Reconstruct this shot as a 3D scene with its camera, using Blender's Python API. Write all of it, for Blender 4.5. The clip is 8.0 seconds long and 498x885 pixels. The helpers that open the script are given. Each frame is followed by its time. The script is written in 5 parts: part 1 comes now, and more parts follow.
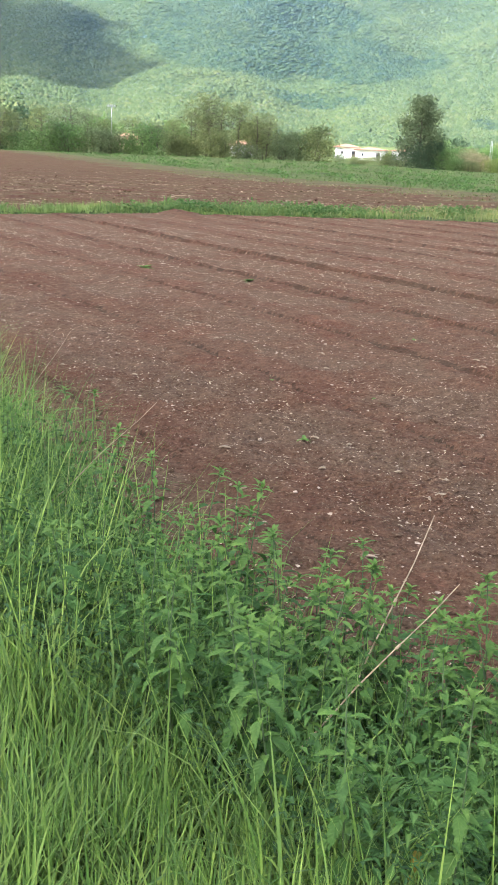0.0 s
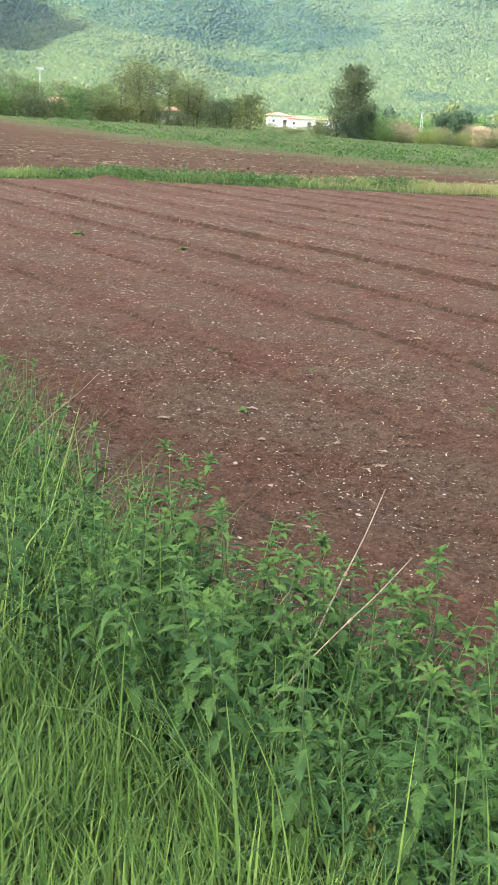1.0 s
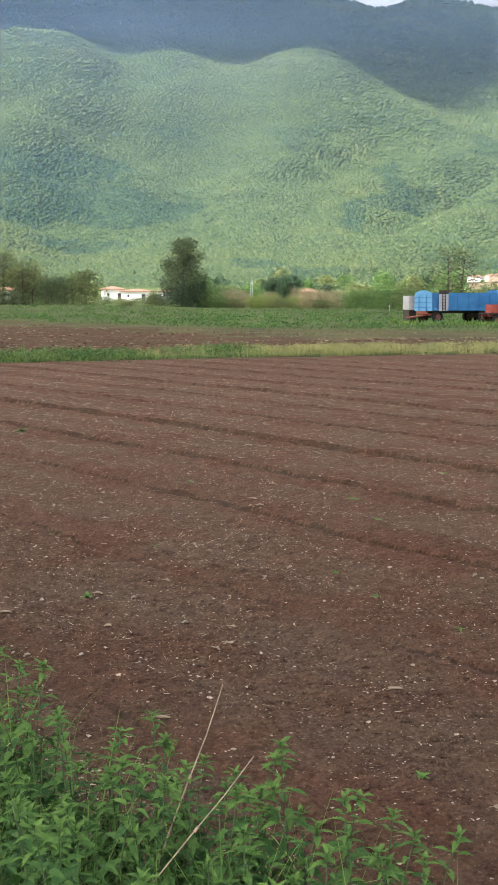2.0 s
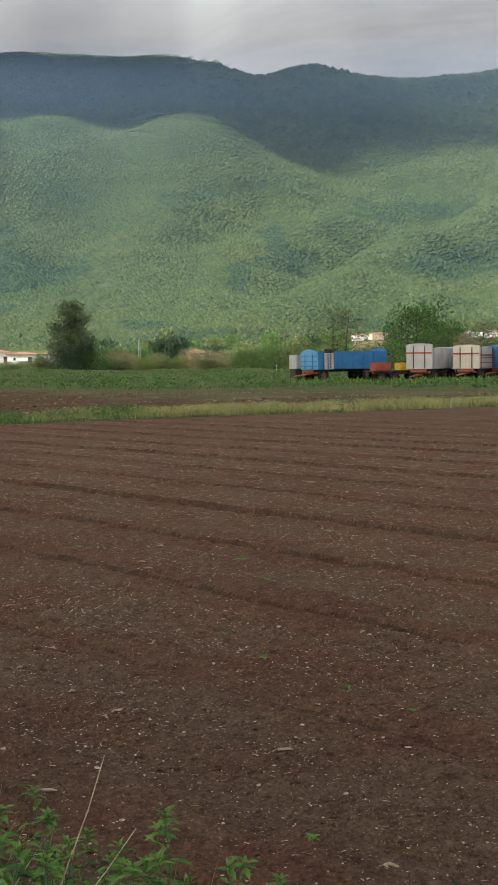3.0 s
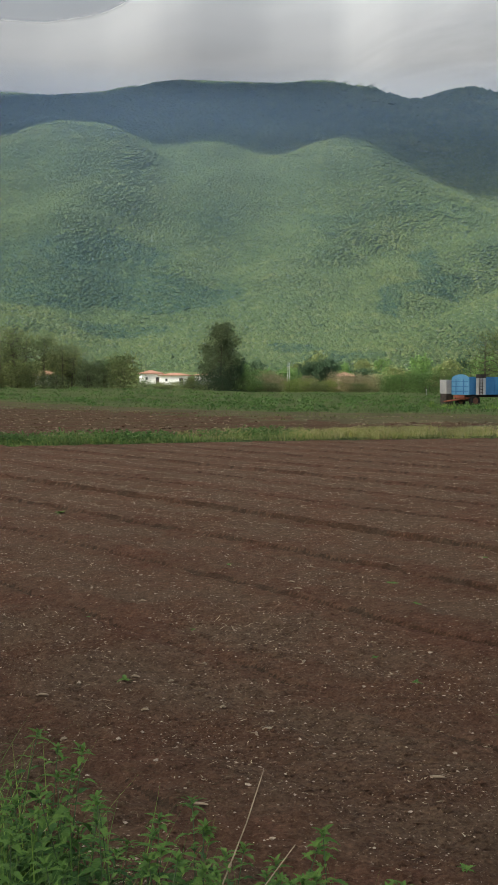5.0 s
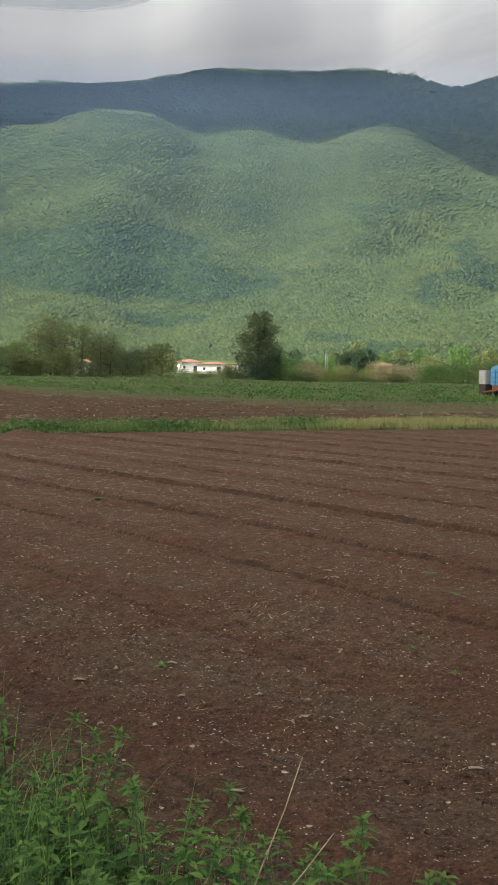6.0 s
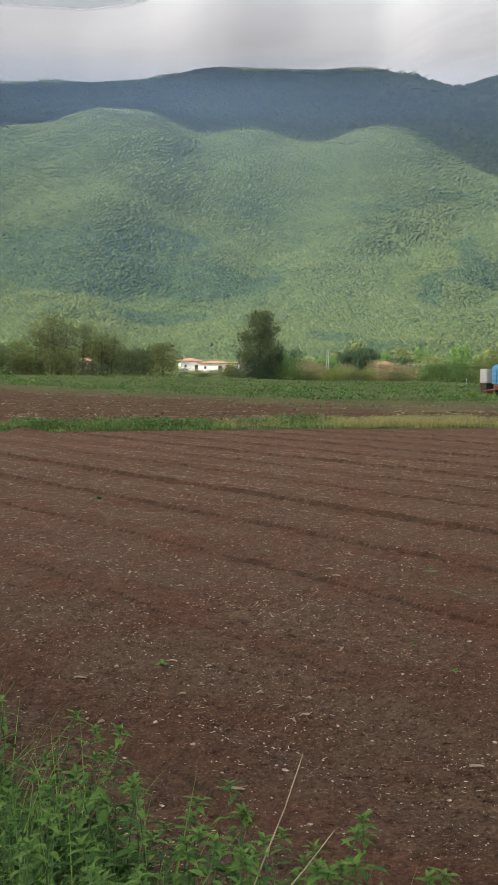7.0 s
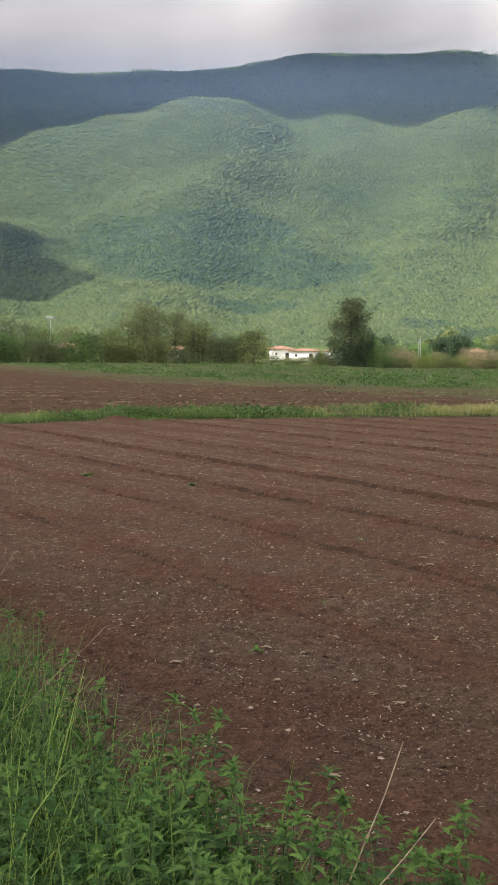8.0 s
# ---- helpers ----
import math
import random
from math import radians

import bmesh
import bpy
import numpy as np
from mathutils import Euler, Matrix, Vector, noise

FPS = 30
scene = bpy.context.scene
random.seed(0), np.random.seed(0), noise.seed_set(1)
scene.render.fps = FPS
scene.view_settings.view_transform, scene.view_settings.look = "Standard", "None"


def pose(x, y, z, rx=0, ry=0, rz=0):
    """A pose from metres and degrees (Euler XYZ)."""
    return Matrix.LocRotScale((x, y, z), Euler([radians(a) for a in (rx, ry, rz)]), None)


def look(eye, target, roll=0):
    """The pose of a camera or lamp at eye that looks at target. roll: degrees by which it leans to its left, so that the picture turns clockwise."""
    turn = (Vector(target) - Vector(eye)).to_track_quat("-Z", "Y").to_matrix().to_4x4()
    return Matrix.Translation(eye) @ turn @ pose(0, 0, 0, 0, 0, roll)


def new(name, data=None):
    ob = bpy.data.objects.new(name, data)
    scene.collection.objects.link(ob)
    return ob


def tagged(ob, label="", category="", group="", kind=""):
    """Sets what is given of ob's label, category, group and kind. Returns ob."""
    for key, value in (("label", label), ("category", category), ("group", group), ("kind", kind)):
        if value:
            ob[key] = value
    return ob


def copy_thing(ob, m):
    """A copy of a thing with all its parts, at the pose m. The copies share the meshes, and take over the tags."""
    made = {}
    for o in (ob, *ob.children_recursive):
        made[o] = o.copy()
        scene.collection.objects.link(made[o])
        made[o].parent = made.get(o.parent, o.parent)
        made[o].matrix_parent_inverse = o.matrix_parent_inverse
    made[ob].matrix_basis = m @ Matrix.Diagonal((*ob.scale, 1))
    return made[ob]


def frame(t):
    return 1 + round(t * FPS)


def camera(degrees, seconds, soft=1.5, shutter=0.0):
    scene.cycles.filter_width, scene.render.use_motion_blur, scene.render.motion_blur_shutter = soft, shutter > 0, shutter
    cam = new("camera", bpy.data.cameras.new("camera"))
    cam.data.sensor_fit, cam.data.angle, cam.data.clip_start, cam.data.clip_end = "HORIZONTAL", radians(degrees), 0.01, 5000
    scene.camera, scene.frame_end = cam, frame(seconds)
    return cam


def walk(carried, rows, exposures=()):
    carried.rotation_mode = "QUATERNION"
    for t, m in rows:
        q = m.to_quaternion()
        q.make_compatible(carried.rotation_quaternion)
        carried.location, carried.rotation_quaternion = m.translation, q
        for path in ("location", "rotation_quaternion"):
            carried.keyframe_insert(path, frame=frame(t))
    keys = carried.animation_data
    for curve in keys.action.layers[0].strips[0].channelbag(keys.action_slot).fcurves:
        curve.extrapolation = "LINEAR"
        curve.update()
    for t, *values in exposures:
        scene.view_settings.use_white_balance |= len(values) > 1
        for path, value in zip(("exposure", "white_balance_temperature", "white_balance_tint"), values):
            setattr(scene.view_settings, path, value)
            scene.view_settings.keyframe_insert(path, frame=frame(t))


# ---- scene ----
cam = camera(24.28, 8.0, soft=1.6)
PATH = [
    (0.0, (0.012, -0.104, 1.841), (-1.1805, 9.5264, -0.5724), 2.29),
    (0.5, (-0.040, -0.080, 1.842), (-0.7546, 9.5557, -0.7342), 2.81),
    (1.0, (-0.049, -0.068, 1.837), (-0.6207, 9.5600, -0.8028), 3.42),
    (1.5, (-0.033, -0.058, 1.869), (-0.2445, 9.7655, 0.0097), 1.72),
    (2.0, (0.025, -0.034, 1.927), (0.6704, 9.8696, 0.7050), 0.07),
    (2.2, (0.016, -0.020, 1.942), (1.0007, 9.8657, 0.8045), 0.36),
    (3.3, (0.078, -0.060, 1.942), (1.7826, 9.7770, 1.3655), -0.99),
    (3.5, (0.080, -0.060, 1.943), (1.8388, 9.7717, 1.4380), -0.89),
    (4.0, (0.070, -0.070, 1.935), (1.7294, 9.7873, 1.6517), -0.69),
    (4.5, (0.050, -0.056, 1.929), (1.0783, 9.8844, 1.5702), -0.46),
    (5.0, (0.011, -0.044, 1.923), (0.3418, 9.9380, 1.4168), 0.09),
    (6.5, (-0.000, 0.000, 1.900), (-0.0000, 9.9818, 1.2962), 0.50),
    (7.0, (0.003, -0.001, 1.899), (0.0044, 9.9808, 1.2893), 0.47),
    (7.5, (-0.004, 0.001, 1.899), (-0.2031, 9.9712, 1.1599), 0.21),
    (8.0, (-0.024, -0.009, 1.896), (-0.8015, 9.9347, 1.1769), 0.32),
]
walk(cam, [(t, look(e, g, r)) for t, e, g, r in PATH],
     exposures=[(0.0, 2.35, 5850, 12), (1.2, 2.35, 5850, 12), (1.6, 2.15, 5900, 12), (2.2, 1.45, 6200, 10), (3.3, 0.80, 6350, 6), (4.0, 0.72, 6350, 5), (4.5, 0.75, 6350, 5), (5.2, 0.86, 6350, 6), (6.5, 1.10, 6400, 9), (7.2, 1.20, 6400, 11), (8.0, 1.26, 6450, 13)])

# ---- world, sun ----
SUN_EL, SUN_AZ = radians(42), radians(245)       # azimuth clockwise from +y: from behind and to the left
to_sun = Vector((math.sin(SUN_AZ) * math.cos(SUN_EL), math.cos(SUN_AZ) * math.cos(SUN_EL), math.sin(SUN_EL)))
world = bpy.data.worlds.new("sky")
scene.world = world
world.use_nodes = True
wn, wl = world.node_tree.nodes, world.node_tree.links
sky = wn.new("ShaderNodeTexSky")
sky.sky_type, sky.sun_disc = "NISHITA", False
sky.sun_elevation, sky.sun_rotation = SUN_EL, SUN_AZ
sky.air_density, sky.dust_density, sky.ozone_density = 1.0, 6.0, 0.6
wn["Background"].inputs["Strength"].default_value = 0.12
wl.new(sky.outputs["Color"], wn["Background"].inputs["Color"])
sun = new("sun", bpy.data.lights.new("sun", "SUN"))
sun.data.energy, sun.data.angle, sun.data.color = 3.3, radians(0.8), (1.0, 0.965, 0.90)
sun.matrix_world = look(to_sun * 100, (0, 0, 0))


# ---- builders ----
def mesh_of(name, verts, faces, smooth=False):
    me = bpy.data.meshes.new(name)
    me.from_pydata([tuple(v) for v in verts], [], [tuple(f) for f in faces])
    if smooth:
        me.polygons.foreach_set("use_smooth", [True] * len(me.polygons))
    me.update()
    return me


def part(name, data, material, parent=None, label=""):
    """Links a mesh, or a bmesh, as one object under a thing or a part."""
    if isinstance(data, bmesh.types.BMesh):
        me = bpy.data.meshes.new(name)
        data.to_mesh(me)
        data.free()
        data = me
    ob = new(name, data)
    if material and not data.materials:
        data.materials.append(material)
    if parent:
        ob.parent = parent
    if label:
        ob["label"] = label
    return ob


def thing(name, m, label, category, group="", kind=""):
    ob = new(name)
    ob.empty_display_size = 0.2
    ob.matrix_basis = m
    return tagged(ob, label, category, group, kind)


def box_bm(size, at=(0, 0, 0), bevel=0.0, bm=None):
    bm = bm or bmesh.new()
    got = bmesh.ops.create_cube(bm, size=1.0, matrix=Matrix.Translation(at) @ Matrix.Diagonal((*size, 1)))
    if bevel:
        edges = list({e for v in got["verts"] for e in v.link_edges})
        bmesh.ops.bevel(bm, geom=edges, offset=bevel, segments=2, affect="EDGES")
    return bm


def rod_bm(a, b, r0, r1=None, sides=8, bm=None):
    bm = bm or bmesh.new()
    a, b = Vector(a), Vector(b)
    m = Matrix.Translation((a + b) / 2) @ (b - a).to_track_quat("Z", "Y").to_matrix().to_4x4()
    bmesh.ops.create_cone(bm, cap_ends=True, segments=sides, radius1=r0, radius2=r0 if r1 is None else r1, depth=(b - a).length, matrix=m)
    return bm


def tube(points, radii, sides=6):
    """Verts and faces of a tapered tube along points."""
    pts = [Vector(p) for p in points]
    verts, faces = [], []
    for i, p in enumerate(pts):
        d = (pts[min(i + 1, len(pts) - 1)] - pts[max(i - 1, 0)]).normalized()
        q = d.to_track_quat("Z", "Y")
        for k in range(sides):
            a = 2 * math.pi * k / sides
            verts.append(p + q @ Vector((math.cos(a) * radii[i], math.sin(a) * radii[i], 0)))
    for i in range(len(pts) - 1):
        for k in range(sides):
            a, b = i * sides + k, i * sides + (k + 1) % sides
            faces.append((a, b, b + sides, a + sides))
    faces.append(tuple(range(sides))[::-1])
    faces.append(tuple(range((len(pts) - 1) * sides, len(pts) * sides)))
    return verts, faces


def joined(pieces):
    verts, faces = [], []
    for v, f in pieces:
        o = len(verts)
        verts += list(v)
        faces += [tuple(i + o for i in g) for g in f]
    return verts, faces


def hash2(ix, iy, seed):
    h = (ix.astype(np.int64) * 374761393 + iy.astype(np.int64) * 668265263 + seed * 982451653) & 0xFFFFFFFF
    h = ((h ^ (h >> 13)) * 1274126177) & 0xFFFFFFFF
    h = h ^ (h >> 16)
    return (h & 0xFFFFFF) / float(0xFFFFFF)


def vnoise(x, y, seed=0):
    """Smooth value noise, -1 to 1, on arrays."""
    ix, iy = np.floor(x), np.floor(y)
    fx, fy = x - ix, y - iy
    fx, fy = fx * fx * (3 - 2 * fx), fy * fy * (3 - 2 * fy)
    a, b = hash2(ix, iy, seed), hash2(ix + 1, iy, seed)
    c, d = hash2(ix, iy + 1, seed), hash2(ix + 1, iy + 1, seed)
    return ((a * (1 - fx) + b * fx) * (1 - fy) + (c * (1 - fx) + d * fx) * fy) * 2 - 1


def fbm(x, y, octaves=4, seed=0):
    s, a = 0.0, 1.0
    for o in range(octaves):
        s = s + a * vnoise(x * 2 ** o, y * 2 ** o, seed + o)
        a *= 0.5
    return s


def smooth(a, b, x):
    t = np.clip((x - a) / (b - a), 0, 1)
    return t * t * (3 - 2 * t)


# ---- materials ----
def material(name, build):
    m = bpy.data.materials.new(name)
    m.use_nodes = True
    nt = m.node_tree
    build(nt, nt.nodes, nt.links, nt.nodes["Principled BSDF"])
    return m


def noise_node(nt, scale, detail=4.0, rough=0.55, coord="Object", stretch=None):
    tc = nt.nodes.new("ShaderNodeTexCoord")
    n = nt.nodes.new("ShaderNodeTexNoise")
    n.inputs["Scale"].default_value, n.inputs["Detail"].default_value, n.inputs["Roughness"].default_value = scale, detail, rough
    if stretch:
        mp = nt.nodes.new("ShaderNodeMapping")
        mp.inputs["Scale"].default_value = stretch
        nt.links.new(tc.outputs[coord], mp.inputs["Vector"])
        nt.links.new(mp.outputs["Vector"], n.inputs["Vector"])
    else:
        nt.links.new(tc.outputs[coord], n.inputs["Vector"])
    return n.outputs["Fac"]


def ramp(nt, fac, stops):
    r = nt.nodes.new("ShaderNodeValToRGB")
    while len(r.color_ramp.elements) < len(stops):
        r.color_ramp.elements.new(0.5)
    for e, (p, c) in zip(r.color_ramp.elements, stops):
        e.position, e.color = p, (*c, 1)
    nt.links.new(fac, r.inputs["Fac"])
    return r.outputs["Color"]


def mix(nt, fac, a, b, blend="MIX"):
    n = nt.nodes.new("ShaderNodeMix")
    n.data_type, n.blend_type = "RGBA", blend
    for sock, v in ((n.inputs["Factor"], fac), (n.inputs["A"], a), (n.inputs["B"], b)):
        if isinstance(v, (int, float)):
            sock.default_value = v
        elif isinstance(v, tuple):
            sock.default_value = (*v, 1)
        else:
            nt.links.new(v, sock)
    return n.outputs["Result"]


def bump(nt, bsdf, height, strength, distance):
    b = nt.nodes.new("ShaderNodeBump")
    b.inputs["Strength"].default_value, b.inputs["Distance"].default_value = strength, distance
    nt.links.new(height, b.inputs["Height"])
    nt.links.new(b.outputs["Normal"], bsdf.inputs["Normal"])


def plain(name, lo, hi, scale=3.0, rough=0.6, metal=0.0, bumps=0.0, fine=40.0):
    """A painted, worn or earthy surface: two colours by coarse noise, speckled by fine noise."""
    def build(nt, ns, ls, b):
        c = ramp(nt, noise_node(nt, scale), [(0.35, lo), (0.65, hi)])
        d = ramp(nt, noise_node(nt, fine, 3), [(0.3, (0.75, 0.75, 0.75)), (0.7, (1.12, 1.12, 1.12))])
        ls.new(mix(nt, 1.0, c, d, "MULTIPLY"), b.inputs["Base Color"])
        b.inputs["Roughness"].default_value, b.inputs["Metallic"].default_value = rough, metal
        b.inputs["Specular IOR Level"].default_value = 0.04 if rough > 0.84 else 0.4
        if bumps:
            bump(nt, b, noise_node(nt, fine, 3), 0.5, bumps)
    return material(name, build)


def leafy(name, colours, clear=0.3, rough=0.5, patch=0.8):
    """Leaves: colour by island and by object, partly see-through to light."""
    def build(nt, ns, ls, b):
        geo, inf = ns.new("ShaderNodeNewGeometry"), ns.new("ShaderNodeObjectInfo")
        add = ns.new("ShaderNodeMath")
        add.operation = "ADD"
        ls.new(geo.outputs["Random Per Island"], add.inputs[0])
        ls.new(inf.outputs["Random"], add.inputs[1])
        fr = ns.new("ShaderNodeMath")
        fr.operation = "FRACT"
        ls.new(add.outputs[0], fr.inputs[0])
        n = len(colours)
        c = ramp(nt, fr.outputs[0], [(i / max(1, n - 1), k) for i, k in enumerate(colours)])
        big = ramp(nt, noise_node(nt, patch, 3), [(0.3, (0.7, 0.78, 0.75)), (0.7, (1.15, 1.12, 1.0))])
        c = mix(nt, 1.0, c, big, "MULTIPLY")
        ls.new(c, b.inputs["Base Color"])
        b.inputs["Roughness"].default_value = rough
        b.inputs["Specular IOR Level"].default_value = 0.2
        tr, mx = ns.new("ShaderNodeBsdfTranslucent"), ns.new("ShaderNodeMixShader")
        ls.new(c, tr.inputs["Color"])
        mx.inputs["Fac"].default_value = clear
        ls.new(b.outputs[0], mx.inputs[1])
        ls.new(tr.outputs[0], mx.inputs[2])
        ls.new(mx.outputs[0], ns["Material Output"].inputs["Surface"])
    return material(name, build)


def veined(m):
    """Adds the relief of a midrib and slanting side veins to a leaf material."""
    nt = m.node_tree
    tc, sp = nt.nodes.new("ShaderNodeTexCoord"), nt.nodes.new("ShaderNodeSeparateXYZ")
    nt.links.new(tc.outputs["Object"], sp.inputs[0])

    def op(kind, a, b=None):
        n = nt.nodes.new("ShaderNodeMath")
        n.operation = kind
        for k, v in enumerate((a, b)):
            if isinstance(v, (int, float)):
                n.inputs[k].default_value = v
            elif v is not None:
                nt.links.new(v, n.inputs[k])
        return n.outputs[0]

    ax = op("ABSOLUTE", sp.outputs["X"])
    w = op("SINE", op("MULTIPLY", op("SUBTRACT", sp.outputs["Y"], ax), 58.0))
    rib = op("MINIMUM", op("MULTIPLY", ax, 20.0), 1.0)
    bump(nt, nt.nodes["Principled BSDF"], op("ADD", w, rib), 0.25, 0.006)
    return m


def soil_build(dark, light, grey, straw):
    def build(nt, ns, ls, b):
        c = ramp(nt, noise_node(nt, 0.35, 5), [(0.3, dark), (0.7, light)])
        c = mix(nt, ramp(nt, noise_node(nt, 0.9, 5, 0.6), [(0.38, (0, 0, 0)), (0.57, (0.85, 0.85, 0.85))]), c, grey)
        g = ramp(nt, noise_node(nt, 40, 6, 0.75), [(0.28, (0.45, 0.43, 0.42)), (0.72, (1.45, 1.42, 1.40))])
        c = mix(nt, 1.0, c, g, "MULTIPLY")
        g = ramp(nt, noise_node(nt, 9, 4, 0.65), [(0.3, (0.72, 0.70, 0.69)), (0.7, (1.22, 1.2, 1.18))])
        c = mix(nt, 1.0, c, g, "MULTIPLY")
        f = ramp(nt, noise_node(nt, 55, 2, 0.5), [(0.64, (0, 0, 0)), (0.74, (straw, straw, straw))])
        c = mix(nt, f, c, (0.30, 0.22, 0.15))
        ls.new(c, b.inputs["Base Color"])
        b.inputs["Roughness"].default_value = 0.95
        b.inputs["Specular IOR Level"].default_value = 0.05
        bump(nt, b, noise_node(nt, 34, 7, 0.74), 1.0, 0.05)
    return build


M_SOIL = material("ploughed_soil", soil_build((0.119, 0.066, 0.041), (0.171, 0.103, 0.066), (0.148, 0.104, 0.068), 1.0))
# furrow soil: dampness and the furrow's shade both put into this darker colour
M_FURROW_SHADE = material("damp_shaded_furrow_soil", soil_build((0.080, 0.044, 0.026), (0.112, 0.066, 0.040), (0.092, 0.066, 0.044), 0.2))
M_RAKED = material("raked_red_soil", soil_build((0.116, 0.061, 0.039), (0.165, 0.092, 0.059), (0.140, 0.089, 0.057), 0.6))
M_SOIL2 = material("stubble_soil", soil_build((0.085, 0.042, 0.028), (0.125, 0.068, 0.043), (0.110, 0.084, 0.044), 0.8))
M_WEEDY = plain("weedy_soil", (0.088, 0.078, 0.040), (0.125, 0.110, 0.052), 0.25, 0.95, bumps=0.03, fine=9)
M_TURF = plain("turf", (0.035, 0.05, 0.018), (0.06, 0.09, 0.03), 4, 0.9, bumps=0.02)


def meadow_build(nt, ns, ls, b):
    c = ramp(nt, noise_node(nt, 0.06, 5, coord="Object", stretch=(1, 2.5, 1)), [(0.3, (0.070, 0.097, 0.034)), (0.5, (0.094, 0.124, 0.044)), (0.72, (0.130, 0.146, 0.060))])
    g = ramp(nt, noise_node(nt, 3.0, 5, 0.7), [(0.3, (0.6, 0.62, 0.6)), (0.7, (1.25, 1.22, 1.2))])
    ls.new(mix(nt, 1.0, c, g, "MULTIPLY"), b.inputs["Base Color"])
    b.inputs["Roughness"].default_value = 0.95
    b.inputs["Specular IOR Level"].default_value = 0.04
    bump(nt, b, noise_node(nt, 2.0, 5), 0.8, 0.25)


M_MEADOW = material("meadow", meadow_build)


def forest_build(nt, ns, ls, b):
    """Ground and undergrowth between the crowns, with the canopy's shade put into the colour."""
    c = ramp(nt, noise_node(nt, 0.02, 5, 0.6), [(0.35, (0.042, 0.066, 0.028)), (0.65, (0.058, 0.086, 0.034))])
    fine = ramp(nt, noise_node(nt, 0.25, 4, 0.7), [(0.3, (0.65, 0.68, 0.7)), (0.7, (1.3, 1.25, 1.2))])
    ls.new(mix(nt, 1.0, c, fine, "MULTIPLY"), b.inputs["Base Color"])
    b.inputs["Roughness"].default_value = 0.95
    b.inputs["Specular IOR Level"].default_value = 0.05
    bump(nt, b, noise_node(nt, 0.22, 4, 0.7), 0.7, 3.0)


M_FOREST = material("forest_floor", forest_build)


def crown_build(nt, ns, ls, b):
    geo, kind = ns.new("ShaderNodeNewGeometry"), ns.new("ShaderNodeAttribute")
    kind.attribute_name = "stand"
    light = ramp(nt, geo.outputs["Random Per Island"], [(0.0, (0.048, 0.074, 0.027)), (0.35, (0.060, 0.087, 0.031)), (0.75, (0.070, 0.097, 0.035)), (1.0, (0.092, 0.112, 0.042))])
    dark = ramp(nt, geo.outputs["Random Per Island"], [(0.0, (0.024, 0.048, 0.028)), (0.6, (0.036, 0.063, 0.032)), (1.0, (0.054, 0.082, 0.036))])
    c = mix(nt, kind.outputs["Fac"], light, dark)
    big = ramp(nt, noise_node(nt, 0.0045, 5, 0.62), [(0.32, (0.86, 0.92, 0.98)), (0.55, (1.0, 1.0, 1.0)), (0.72, (1.16, 1.06, 0.95))])
    c = mix(nt, 1.0, c, big, "MULTIPLY")
    fine = ramp(nt, noise_node(nt, 0.5, 4, 0.7), [(0.3, (0.76, 0.80, 0.82)), (0.7, (1.18, 1.15, 1.10))])
    ls.new(mix(nt, 1.0, c, fine, "MULTIPLY"), b.inputs["Base Color"])
    b.inputs["Roughness"].default_value = 0.9
    b.inputs["Specular IOR Level"].default_value = 0.1
    bump(nt, b, noise_node(nt, 0.6, 4, 0.7), 0.7, 2.0)


M_CROWN = material("tree_crowns", crown_build)
M_CLEARING = plain("dry_clearing", (0.16, 0.13, 0.07), (0.24, 0.19, 0.11), 0.03, 0.95, fine=0.3)
M_ROCK = plain("mountain_soil", (0.08, 0.07, 0.05), (0.14, 0.12, 0.08), 0.01, 0.95)


def cloud_build(nt, ns, ls, b, lo=(0.110, 0.114, 0.123), hi=(0.385, 0.40, 0.42)):
    ns.remove(b)
    n = noise_node(nt, 0.004, 5, 0.55, "Object", (1, 1, 2))
    edge = ns.new("ShaderNodeAttribute")
    edge.attribute_name = "thickness"
    ma = ns.new("ShaderNodeMath")
    ma.operation = "MULTIPLY_ADD"
    ls.new(n, ma.inputs[0])
    ma.inputs[1].default_value = 0.30
    ls.new(edge.outputs["Fac"], ma.inputs[2])
    alpha = ramp(nt, ma.outputs[0], [(0.15, (0, 0, 0)), (1.0, (1, 1, 1))])
    tr, df, cl = ns.new("ShaderNodeBsdfTranslucent"), ns.new("ShaderNodeBsdfDiffuse"), ns.new("ShaderNodeBsdfTransparent")
    pale = ns.new("ShaderNodeAttribute")
    pale.attribute_name = "paleness"
    shade = ramp(nt, mix(nt, 0.18, pale.outputs["Color"], noise_node(nt, 0.0016, 4)), [(0.0, lo), (1.0, hi)])
    ls.new(shade, tr.inputs["Color"])
    ls.new(shade, df.inputs["Color"])
    a, c = ns.new("ShaderNodeMixShader"), ns.new("ShaderNodeMixShader")
    a.inputs["Fac"].default_value = 0.25
    ls.new(tr.outputs[0], a.inputs[1])
    ls.new(df.outputs[0], a.inputs[2])
    ls.new(alpha, c.inputs["Fac"])
    ls.new(cl.outputs[0], c.inputs[1])
    ls.new(a.outputs[0], c.inputs[2])
    ls.new(c.outputs[0], ns["Material Output"].inputs["Surface"])


